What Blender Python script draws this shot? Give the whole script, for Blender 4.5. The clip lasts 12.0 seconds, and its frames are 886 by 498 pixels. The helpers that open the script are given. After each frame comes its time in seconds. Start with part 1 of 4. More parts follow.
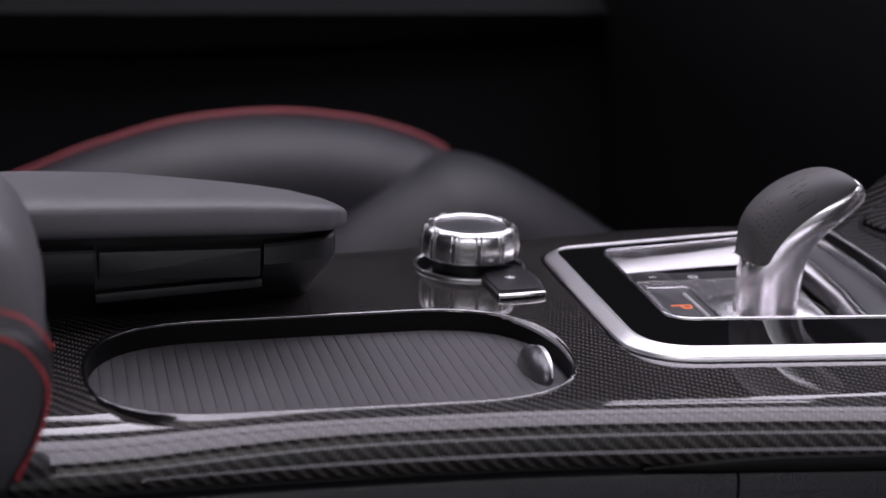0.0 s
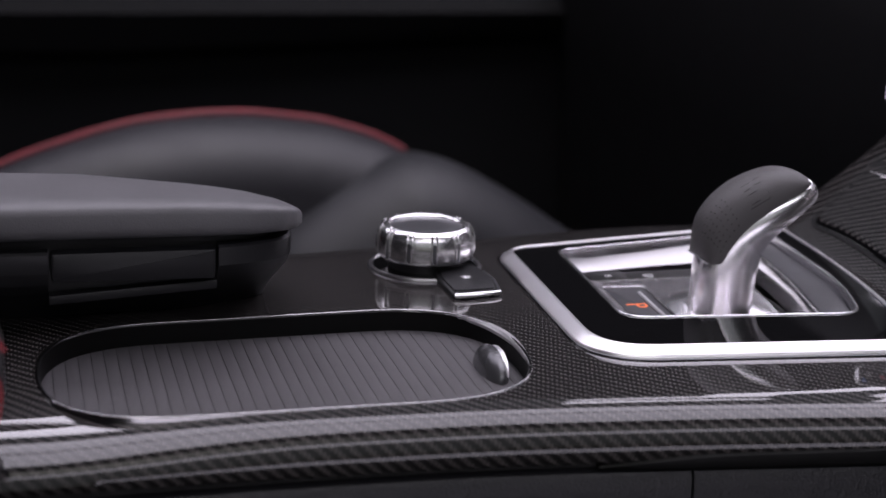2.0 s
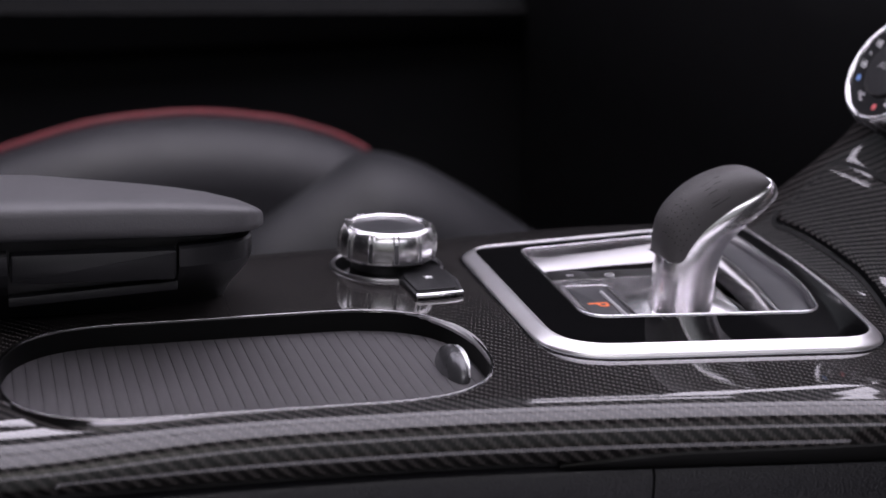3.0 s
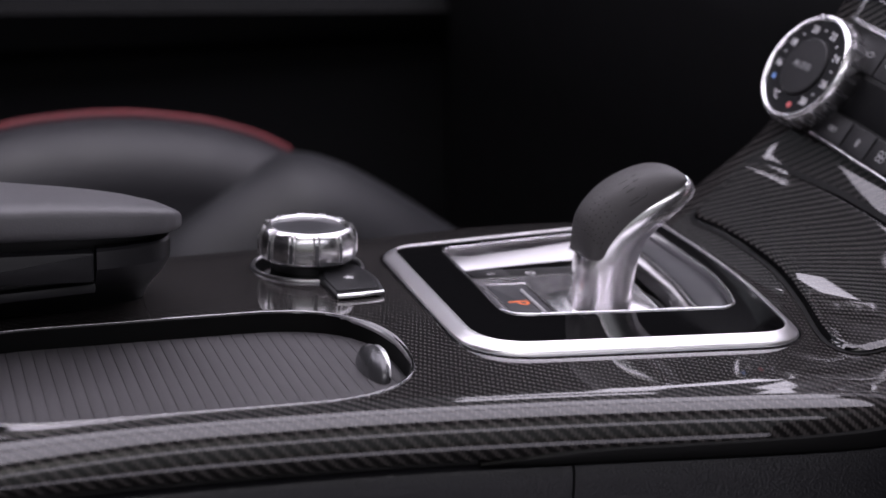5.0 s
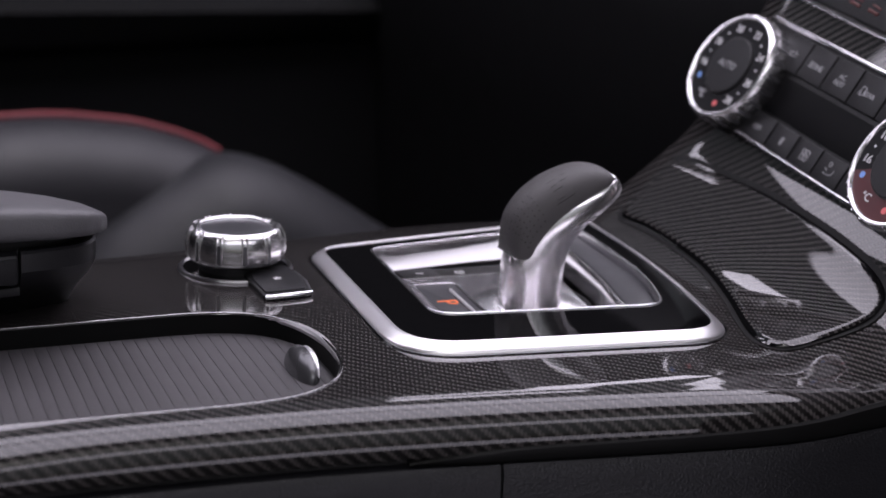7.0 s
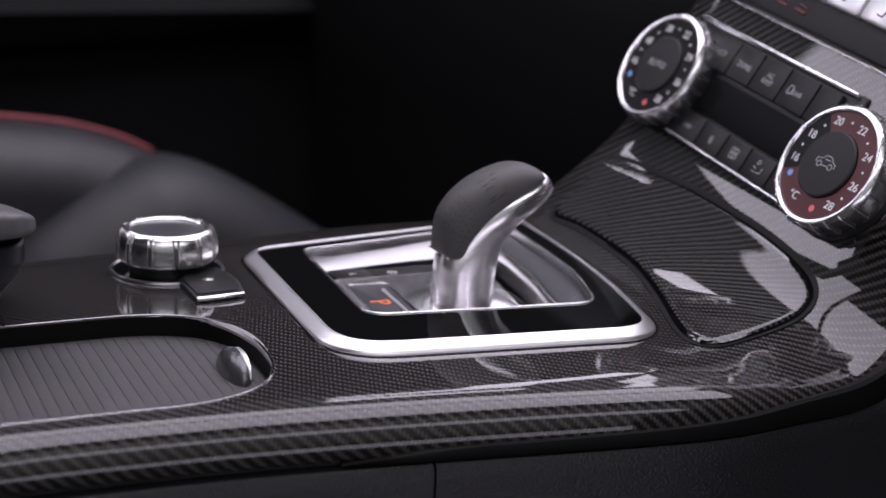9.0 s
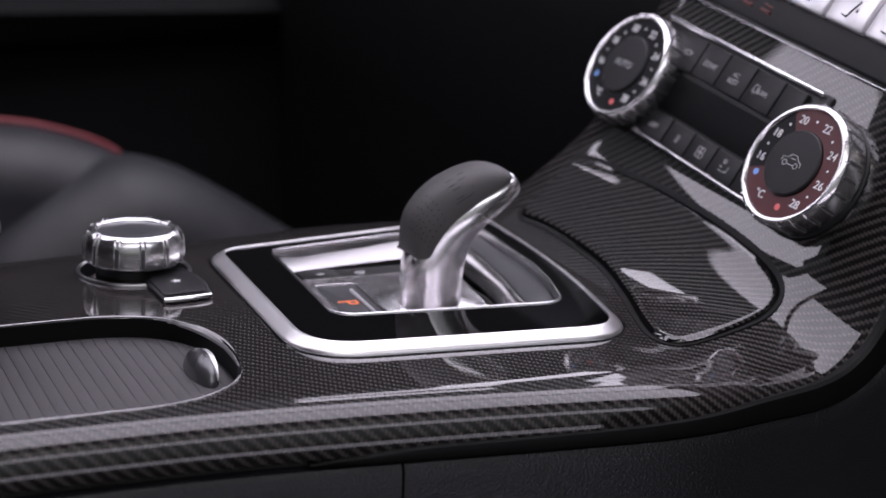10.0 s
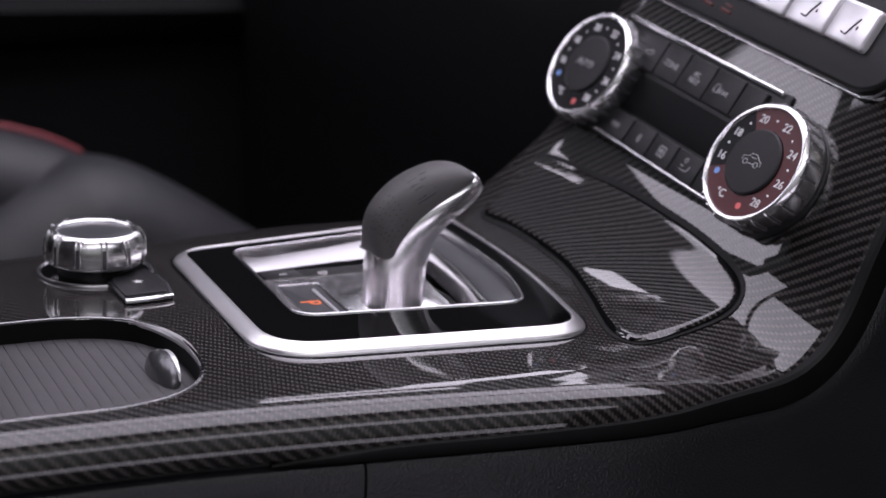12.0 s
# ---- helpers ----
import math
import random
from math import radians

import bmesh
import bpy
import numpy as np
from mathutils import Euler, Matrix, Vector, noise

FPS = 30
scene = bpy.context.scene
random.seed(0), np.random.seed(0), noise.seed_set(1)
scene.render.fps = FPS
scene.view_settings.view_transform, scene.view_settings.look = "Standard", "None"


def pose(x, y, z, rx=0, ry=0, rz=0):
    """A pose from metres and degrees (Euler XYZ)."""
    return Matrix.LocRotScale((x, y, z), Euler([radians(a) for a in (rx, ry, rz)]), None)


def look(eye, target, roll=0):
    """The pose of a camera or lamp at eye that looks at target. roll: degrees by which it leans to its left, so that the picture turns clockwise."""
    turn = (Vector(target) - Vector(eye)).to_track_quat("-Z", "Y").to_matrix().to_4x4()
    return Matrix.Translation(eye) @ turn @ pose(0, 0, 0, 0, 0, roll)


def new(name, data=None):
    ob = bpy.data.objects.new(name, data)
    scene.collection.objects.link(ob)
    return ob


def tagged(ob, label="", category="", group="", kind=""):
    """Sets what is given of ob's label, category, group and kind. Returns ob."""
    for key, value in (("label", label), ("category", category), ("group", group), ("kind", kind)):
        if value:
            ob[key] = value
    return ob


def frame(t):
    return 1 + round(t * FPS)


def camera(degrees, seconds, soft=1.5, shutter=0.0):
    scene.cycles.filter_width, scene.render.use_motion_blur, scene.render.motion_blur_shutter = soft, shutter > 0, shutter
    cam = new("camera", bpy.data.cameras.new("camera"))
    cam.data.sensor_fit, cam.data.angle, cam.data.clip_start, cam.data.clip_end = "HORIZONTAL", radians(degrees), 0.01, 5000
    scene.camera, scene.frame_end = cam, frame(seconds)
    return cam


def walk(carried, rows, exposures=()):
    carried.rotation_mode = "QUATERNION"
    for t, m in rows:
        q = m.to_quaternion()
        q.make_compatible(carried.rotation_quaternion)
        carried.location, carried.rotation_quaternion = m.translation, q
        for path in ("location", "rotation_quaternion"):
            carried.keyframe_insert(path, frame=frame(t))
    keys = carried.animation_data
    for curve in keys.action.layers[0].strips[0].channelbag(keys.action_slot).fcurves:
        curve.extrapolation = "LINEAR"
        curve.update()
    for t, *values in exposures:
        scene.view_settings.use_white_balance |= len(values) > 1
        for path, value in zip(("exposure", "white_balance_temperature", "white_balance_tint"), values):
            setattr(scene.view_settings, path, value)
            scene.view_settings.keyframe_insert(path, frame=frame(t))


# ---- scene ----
cam = camera(31.28, 12.0, soft=1.6)
cam.data.dof.use_dof = True
cam.data.dof.focus_distance = 0.665
cam.data.dof.aperture_fstop = 8.0
# seconds, eye, yaw (to the left of +y), pitch, roll
PATH = [
    (0.0, 0.00000, 0.00000, 0.21019, -14.296, -15.650, 2.047),
    (0.5, 0.00017, -0.00008, 0.21022, -14.448, -15.648, 2.063),
    (1.0, 0.00055, -0.00026, 0.21030, -14.778, -15.637, 2.087),
    (1.5, 0.00107, -0.00051, 0.21041, -15.218, -15.628, 2.143),
    (2.0, 0.00174, -0.00085, 0.21055, -15.802, -15.611, 2.166),
    (2.5, 0.00244, -0.00120, 0.21071, -16.414, -15.596, 2.238),
    (3.0, 0.00320, -0.00160, 0.21088, -17.105, -15.576, 2.272),
    (5.0, 0.00606, -0.00321, 0.21158, -19.828, -15.510, 2.435),
    (5.5, 0.00670, -0.00359, 0.21174, -20.442, -15.492, 2.492),
    (6.0, 0.00735, -0.00400, 0.21192, -21.071, -15.472, 2.543),
    (6.5, 0.00791, -0.00435, 0.21207, -21.655, -15.458, 2.613),
    (7.0, 0.00851, -0.00475, 0.21224, -22.277, -15.440, 2.659),
    (9.0, 0.01070, -0.00627, 0.21290, -24.601, -15.366, 2.842),
    (9.5, 0.01123, -0.00667, 0.21307, -25.168, -15.351, 2.871),
    (10.0, 0.01170, -0.00703, 0.21323, -25.715, -15.326, 2.878),
    (10.5, 0.01211, -0.00735, 0.21337, -26.190, -15.320, 2.955),
    (11.0, 0.01249, -0.00766, 0.21350, -26.613, -15.302, 2.975),
    (11.5, 0.01269, -0.00782, 0.21357, -26.866, -15.294, 3.000),
    (12.0, 0.01282, -0.00792, 0.21361, -27.007, -15.292, 3.021),
]


def aim(x, y, z, yaw, pitch, roll):
    a, b = radians(yaw), radians(pitch)
    return look((x, y, z), (x - math.sin(a) * math.cos(b), y + math.cos(a) * math.cos(b), z + math.sin(b)), roll)


walk(cam, [(t, aim(*row)) for t, *row in PATH], exposures=[(0.0, 0.0)])

# ---- light: dim sky, weak sun and added area lamps ----
world = bpy.data.worlds.new("world")
scene.world = world
world.use_nodes = True
wn = world.node_tree
sky = wn.nodes.new("ShaderNodeTexSky")
sky.sky_type = "NISHITA"
sky.sun_disc = False
sky.sun_elevation, sky.sun_rotation = radians(60), radians(200)
sky.dust_density = 4.0
grey = wn.nodes.new("ShaderNodeHueSaturation")
grey.inputs["Saturation"].default_value = 0.3
wn.links.new(sky.outputs[0], grey.inputs["Color"])
wn.links.new(grey.outputs[0], wn.nodes["Background"].inputs[0])
wn.nodes["Background"].inputs[1].default_value = 0.05


def fill_lamp(name, x, y, at, toward, radiance):
    """An added area lamp x by y metres that stands in for sky light."""
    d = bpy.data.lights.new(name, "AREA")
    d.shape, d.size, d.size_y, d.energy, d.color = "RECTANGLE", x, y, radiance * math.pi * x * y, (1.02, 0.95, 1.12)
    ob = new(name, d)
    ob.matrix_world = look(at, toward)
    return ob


def fill_panel(name, x0, x1, lo, hi, radiance):
    """An added lamp over the cabin (lo and hi across the car) or on its far side (lo and hi in height)."""
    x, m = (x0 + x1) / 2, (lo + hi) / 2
    at, toward = ((x, m, 1.10), (x, m, 0.0)) if name == "roof_fill" else ((x, 1.56, m), (x, 0.0, m))
    fill_lamp(name, x1 - x0, hi - lo, at, toward, radiance)


# added lamps, each placed where the glossy carbon should mirror a bright patch
fill_panel("roof_fill", -0.25, 1.55, 0.325, 0.990, 3.8)
fill_panel("roof_fill", -0.74, 1.55, 1.035, 1.500, 3.6)
fill_panel("side_fill", -0.66, -0.27, 0.60, 0.94, 4.4)
fill_panel("side_fill", -0.95, -0.66, 0.58, 0.82, 4.2)
fill_panel("side_fill", -0.04, 0.06, 0.60, 0.84, 5.5)
fill_panel("side_fill", 0.64, 0.92, 0.70, 0.82, 4.2)
fill_panel("side_fill", 0.80, 1.12, 0.57, 0.70, 4.2)
fill_panel("side_fill", 1.12, 1.70, 0.52, 0.95, 4.2)
# unseen lamps added behind the camera to brighten metal, seat and flank
fill_lamp("near_fill", 1.9, 0.28, (0.10, -0.62, 0.95), (0.10, 0.60, 0.40), 2.4)
fill_lamp("low_fill", 1.5, 0.28, (-0.02, -0.62, -0.25), (0.0, 0.60, 0.0), 1.9)
sun = new("sun", bpy.data.lights.new("sun", "SUN"))
sun.data.energy, sun.data.angle, sun.data.color = 0.6, radians(14), (1.0, 0.96, 0.93)
sun.matrix_world = look((-0.5, -1.2, 2.4), (0, 0, 0))


# ---- materials ----
def nodes_of(name):
    m = bpy.data.materials.new(name)
    m.use_nodes = True
    t = m.node_tree
    return m, t, t.nodes["Principled BSDF"]


def node(t, kind, ins=(), **attrs):
    n = t.nodes.new(kind)
    if "op" in attrs:
        n.operation = attrs["op"]
    for i, v in enumerate(ins):
        if v is None:
            continue
        if isinstance(v, bpy.types.NodeSocket):
            t.links.new(v, n.inputs[i])
        else:
            n.inputs[i].default_value = v
    return n


def maths(t, op, a, b=None, c=None):
    return node(t, "ShaderNodeMath", (a, b, c), op=op).outputs[0]


def mixed(t, fac, a, b):
    n = t.nodes.new("ShaderNodeMix")
    n.data_type = "RGBA"
    for key, v in ((0, fac), (6, a), (7, b)):
        if isinstance(v, bpy.types.NodeSocket):
            t.links.new(v, n.inputs[key])
        else:
            n.inputs[key].default_value = v if key == 0 else (*v, 1)
    return n.outputs[2]


def noise_of(t, scale, detail=3.0, coord="Object", stretch=None):
    co = t.nodes.new("ShaderNodeTexCoord").outputs[coord]
    if stretch:
        mp = t.nodes.new("ShaderNodeMapping")
        mp.inputs["Scale"].default_value = stretch
        t.links.new(co, mp.inputs["Vector"])
        co = mp.outputs[0]
    n = t.nodes.new("ShaderNodeTexNoise")
    n.inputs["Scale"].default_value, n.inputs["Detail"].default_value = scale, detail
    t.links.new(co, n.inputs["Vector"])
    return n.outputs["Fac"]


def bumped(t, bsdf, height, strength, distance):
    b = t.nodes.new("ShaderNodeBump")
    b.inputs["Strength"].default_value, b.inputs["Distance"].default_value = strength, distance
    t.links.new(height, b.inputs["Height"])
    t.links.new(b.outputs[0], bsdf.inputs["Normal"])


def surface(name, colour, rough, metal=0.0, vary=0.15, scale=60.0, grain=0.0, grain_scale=900.0, coat=0.0, stretch=None, rough_vary=0.2, grain_depth=0.0003, gloss=0.5):
    """A paint, plastic, leather or metal with stains at one scale and grain at another."""
    m, t, p = nodes_of(name)
    big = noise_of(t, scale, 4.0, stretch=stretch)
    dark = tuple(c * (1 - vary) for c in colour)
    lite = tuple(min(1, c * (1 + vary)) for c in colour)
    t.links.new(mixed(t, big, dark, lite), p.inputs["Base Color"])
    p.inputs["Metallic"].default_value = metal
    p.inputs["Specular IOR Level"].default_value = gloss
    t.links.new(maths(t, "MULTIPLY_ADD", big, rough * rough_vary * 2, rough * (1 - rough_vary)), p.inputs["Roughness"])
    p.inputs["Coat Weight"].default_value = coat
    p.inputs["Coat Roughness"].default_value = 0.03
    if grain:
        bumped(t, p, noise_of(t, grain_scale, 2.0, stretch=stretch), grain, grain_depth)
    return m


def leather(name, colour, rough=0.5, scale=1400.0, depth=0.00035, strength=0.55, gloss=0.4):
    m, t, p = nodes_of(name)
    p.inputs["Specular IOR Level"].default_value = gloss
    co = t.nodes.new("ShaderNodeTexCoord").outputs["Object"]
    v = t.nodes.new("ShaderNodeTexVoronoi")
    v.inputs["Scale"].default_value = scale
    t.links.new(co, v.inputs["Vector"])
    big = noise_of(t, 28.0, 4.0)
    t.links.new(mixed(t, big, tuple(c * 0.82 for c in colour), tuple(c * 1.18 for c in colour)), p.inputs["Base Color"])
    t.links.new(maths(t, "MULTIPLY_ADD", big, 0.16, rough - 0.08), p.inputs["Roughness"])
    h = maths(t, "MULTIPLY_ADD", noise_of(t, 300.0, 3.0), 0.6, v.outputs["Distance"])
    bumped(t, p, h, strength, depth)
    return m


def carbon_weave(name, tow=0.0016, turn=0.0):
    """Twill woven carbon fibre under clear lacquer, laid out by the UV map in metres."""
    m, t, p = nodes_of(name)
    uv = t.nodes.new("ShaderNodeTexCoord").outputs["UV"]
    mp = t.nodes.new("ShaderNodeMapping")
    mp.inputs["Scale"].default_value = (1 / tow, 1 / tow, 1)
    mp.inputs["Rotation"].default_value = (0, 0, radians(turn))
    t.links.new(uv, mp.inputs["Vector"])
    warp = node(t, "ShaderNodeTexNoise", (mp.outputs[0],))
    warp.inputs["Scale"].default_value, warp.inputs["Detail"].default_value = 0.35, 1.0
    shake = node(t, "ShaderNodeVectorMath", (warp.outputs["Color"], (0.35, 0.35, 0.0)), op="MULTIPLY").outputs[0]
    place = node(t, "ShaderNodeVectorMath", (mp.outputs[0], shake), op="ADD").outputs[0]
    xyz = node(t, "ShaderNodeSeparateXYZ", (place,))
    u, v = xyz.outputs[0], xyz.outputs[1]
    i, j = maths(t, "FLOOR", u), maths(t, "FLOOR", v)
    k = maths(t, "FLOORED_MODULO", maths(t, "SUBTRACT", i, j), 4.0)
    over = maths(t, "LESS_THAN", k, 1.5)
    fu, fv = maths(t, "FRACT", u), maths(t, "FRACT", v)
    hu = maths(t, "SINE", maths(t, "MULTIPLY", fu, math.pi))
    hv = maths(t, "SINE", maths(t, "MULTIPLY", fv, math.pi))
    up = maths(t, "MULTIPLY_ADD", maths(t, "ADD", maths(t, "SUBTRACT", 1.0, k), fv), 0.5 * math.pi, 0.0)
    side = maths(t, "MULTIPLY", maths(t, "ADD", maths(t, "SUBTRACT", k, 2.0), fu), 0.5 * math.pi)
    crown = maths(t, "MULTIPLY_ADD", maths(t, "SINE", node(t, "ShaderNodeMix", (over, None, side, up)).outputs[0]), 0.75, 0.25)
    fine = maths(t, "SINE", maths(t, "MULTIPLY", fu, 44.0))
    fine2 = maths(t, "SINE", maths(t, "MULTIPLY", fv, 44.0))
    height = node(t, "ShaderNodeMix", (over, None, hv, hu)).outputs[0]
    fib = node(t, "ShaderNodeMix", (over, None, fine2, fine)).outputs[0]
    big = noise_of(t, 35.0, 3.0)
    tone = maths(t, "MULTIPLY", maths(t, "MULTIPLY_ADD", height, 0.6, 0.4), maths(t, "MULTIPLY_ADD", fib, 0.06, maths(t, "MULTIPLY_ADD", over, 0.82, 0.09)))
    tone = maths(t, "MULTIPLY", maths(t, "MULTIPLY", tone, crown), maths(t, "MULTIPLY_ADD", big, 0.5, 0.95))
    t.links.new(mixed(t, tone, (0.0010, 0.0009, 0.0009), (0.050, 0.0450, 0.0435)), p.inputs["Base Color"])
    p.inputs["Roughness"].default_value = 0.55
    p.inputs["Specular IOR Level"].default_value = 0.06
    p.inputs["Coat Weight"].default_value = 1.0
    p.inputs["Coat Roughness"].default_value = 0.015
    p.inputs["Coat IOR"].default_value = 1.5
    bumped(t, p, maths(t, "MULTIPLY", height, crown), 0.5, tow * 0.12)
    return m


CARBON = carbon_weave("carbon_twill", 0.00138)
CHROME = surface("satin_chrome", (0.78, 0.77, 0.78), 0.24, 1.0, 0.03, 90, rough_vary=0.08)
SATIN = surface("fine_satin_metal", (0.72, 0.71, 0.72), 0.36, 1.0, 0.03, 90, 0.04, 1800, rough_vary=0.08)
BRUSHED = surface("satin_aluminium", (0.90, 0.885, 0.90), 0.23, 1.0, 0.03, 40, rough_vary=0.06)
DARK_METAL = surface("grey_metal_paint", (0.16, 0.16, 0.17), 0.33, 0.8, 0.06, 60, 0.05, 2500)
DARK_ALU = surface("grey_brushed_aluminium", (0.34, 0.335, 0.34), 0.30, 1.0, 0.03, 40, rough_vary=0.06)
TAB = surface("dark_polished_metal", (0.10, 0.10, 0.105), 0.26, 0.6, 0.05, 60)
RIM_SHEEN = surface("rim_sheen_metal", (0.30, 0.295, 0.30), 0.16, 1.0, 0.05, 60)
GLOSS = surface("piano_black", (0.003, 0.003, 0.0033), 0.05, 0.0, 0.2, 50, coat=0.6)
BLACK = surface("black_plastic", (0.0075, 0.0075, 0.008), 0.42, 0.0, 0.2, 70, 0.25, 2600, gloss=0.3)
BOX_BLACK = surface("charcoal_plastic", (0.011, 0.011, 0.0125), 0.42, 0.0, 0.15, 70, 0.2, 2600, gloss=0.4)
WELL = surface("matt_black", (0.0035, 0.0035, 0.0035), 0.5, 0.0, 0.2, 60, gloss=0.15)
FACE = surface("matt_black_scale", (0.006, 0.006, 0.007), 0.5, 0.0, 0.2, 60, gloss=0.15)
GRAPHITE = surface("satin_graphite", (0.040, 0.040, 0.044), 0.36, 0.0, 0.08, 40, gloss=0.5)
GLASS_OFF = surface("dark_display", (0.004, 0.004, 0.0045), 0.5, 0.0, 0.2, 60, gloss=0.06)
# black for gaps and punched holes, their shade put into the colour
RECESS_BLACK = surface("black_gap", (0.004, 0.004, 0.004), 0.8, 0.0, 0.2, 60)
BUTTON = surface("grey_button", (0.015, 0.0148, 0.016), 0.42, 0.0, 0.12, 80, 0.2, 3000, gloss=0.22)
SLATS = surface("grey_rubber_slat", (0.056, 0.053, 0.056), 0.5, 0.0, 0.1, 60, 0.25, 2500)
LEATHER = leather("grey_leather", (0.092, 0.090, 0.095), 0.46, strength=0.22)
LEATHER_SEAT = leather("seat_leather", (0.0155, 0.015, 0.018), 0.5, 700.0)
# the seat leather again, darker: the cushion's shade is in this colour
LEATHER_SHADED = leather("shaded_seat_leather", (0.012, 0.012, 0.0145), 0.55, 700.0)
LEATHER_DARK = leather("black_leather", (0.0085, 0.0085, 0.0102), 0.42, 900.0)
LEATHER_LEVER = leather("lever_leather", (0.06, 0.057, 0.058), 0.55, 1700.0, 0.0002)
PIPING = surface("red_piping", (0.13, 0.012, 0.018), 0.6, 0.0, 0.2, 100)
STITCH = surface("red_thread", (0.34, 0.025, 0.035), 0.7, 0.0, 0.2, 300)
WHITE = surface("white_print", (0.75, 0.75, 0.76), 0.5, 0.0, 0.05)
DIM = surface("dim_print", (0.33, 0.33, 0.34), 0.5, 0.0, 0.05)
RED = surface("red_scale", (0.058, 0.0035, 0.006), 0.5, 0.0, 0.15, 120)
RED_DOT = surface("red_dot", (0.65, 0.12, 0.12), 0.4)
BLUE_DOT = surface("blue_dot", (0.16, 0.32, 0.72), 0.4)
SILVER = surface("silver_paint", (0.66, 0.65, 0.67), 0.3, 0.55, 0.04, 80, 0.05, 2500)
CARPET = surface("black_carpet", (0.012, 0.012, 0.013), 0.95, 0.0, 0.3, 90, 0.9, 1400, grain_depth=0.002)
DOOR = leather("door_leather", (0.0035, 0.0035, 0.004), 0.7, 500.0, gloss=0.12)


def glow(name, colour, strength):
    m, t, p = nodes_of(name)
    p.inputs["Base Color"].default_value = (*(c * 0.15 for c in colour), 1)
    p.inputs["Emission Color"].default_value = (*colour, 1)
    p.inputs["Emission Strength"].default_value = strength
    return m


LIT = glow("lit_orange", (1.0, 0.22, 0.08), 0.75)
LIT_DIM = glow("lit_dim_red", (0.4, 0.04, 0.03), 0.04)


# ---- mesh helpers ----
def finish(name, bm, mat, smooth=35.0):
    me = bpy.data.meshes.new(name)
    bmesh.ops.recalc_face_normals(bm, faces=bm.faces)
    bm.to_mesh(me)
    bm.free()
    me.materials.append(mat)
    if smooth:
        for f in me.polygons:
            f.use_smooth = True
        me.set_sharp_from_angle(angle=radians(smooth))
    return me


def part(name, bm, mat, parent, label="", smooth=35.0, m=None):
    me = bm if isinstance(bm, bpy.types.Mesh) else finish(name, bm, mat, smooth)
    ob = new(name, me)
    ob.parent = parent
    if m is not None:
        ob.matrix_basis = m
    if label:
        ob["label"] = label
    return ob


def thing(name, label, category, at=None, group="", kind=""):
    ob = new(name)
    ob.empty_display_size = 0.01
    if at is not None:
        ob.matrix_basis = at
    return tagged(ob, label, category, group, kind)


def rounded(pts, radius, seg=6):
    """A closed outline with its corners rounded; radius may be one number or one a corner."""
    out, n = [], len(pts)
    for i in range(n):
        r = radius[i] if isinstance(radius, (list, tuple)) else radius
        p0, p1, p2 = Vector(pts[i - 1]), Vector(pts[i]), Vector(pts[(i + 1) % n])
        a, b = (p0 - p1), (p2 - p1)
        la, lb = a.length, b.length
        a, b = a / la, b / lb
        cut = min(r, la * 0.48, lb * 0.48)
        s, e = p1 + a * cut, p1 + b * cut
        for k in range(seg + 1):
            w = k / seg
            out.append(tuple(s * (1 - w) ** 2 + p1 * 2 * w * (1 - w) + e * w * w))
    return out


def prism(outline, z0, z1, edge=0.0, seg=3, place=None):
    """An outline in x and y, raised from z0 to z1, its upper rim rounded by edge."""
    bm = bmesh.new()
    loops = [[bm.verts.new((x, y, z0)) for x, y in outline]]
    n = len(outline)
    area = sum(outline[i - 1][0] * outline[i][1] - outline[i][0] * outline[i - 1][1] for i in range(n))
    sign = 1 if area > 0 else -1

    def inset(d):
        res = []
        for i in range(n):
            p0, p1, p2 = Vector(outline[i - 1]), Vector(outline[i]), Vector(outline[(i + 1) % n])
            t = (p2 - p0).normalized()
            res.append((p1.x - sign * t.y * d, p1.y + sign * t.x * d))
        return res

    if edge:
        for k in range(seg + 1):
            a = math.pi / 2 * k / seg
            loops.append([bm.verts.new((x, y, z1 - edge + edge * math.sin(a))) for x, y in inset(edge * (1 - math.cos(a)))])
    else:
        loops.append([bm.verts.new((x, y, z1)) for x, y in outline])
    for a, b in zip(loops, loops[1:]):
        for i in range(n):
            bm.faces.new((a[i - 1], a[i], b[i], b[i - 1]))
    bm.faces.new(loops[0][::-1])
    bm.faces.new(loops[-1])
    if place is not None:
        bm.transform(place)
    return bm


def ring(outer, inner, z0, z1, edge=0.0, place=None):
    """A frame between two outlines of the same count, with its upper edges rounded."""
    bm = bmesh.new()
    n = len(outer)

    def toward(a, b, d):
        res = []
        for p, q in zip(a, b):
            v = Vector(q) - Vector(p)
            res.append(tuple(Vector(p) + v.normalized() * d) if v.length else p)
        return res

    rows = [(outer, z0)]
    if edge:
        for k in range(4):
            a = math.pi / 2 * k / 3
            rows.append((toward(outer, inner, edge * (1 - math.cos(a))), z1 - edge + edge * math.sin(a)))
        for k in range(4):
            a = math.pi / 2 * (1 - k / 3)
            rows.append((toward(inner, outer, edge * (1 - math.cos(a))), z1 - edge + edge * math.sin(a)))
    else:
        rows += [(outer, z1), (inner, z1)]
    rows.append((inner, z0))
    loops = [[bm.verts.new((*p, z)) for p in o] for o, z in rows]
    for a, b in zip(loops, loops[1:] + loops[:1]):
        for i in range(n):
            bm.faces.new((a[i - 1], a[i], b[i], b[i - 1]))
    if place is not None:
        bm.transform(place)
    return bm


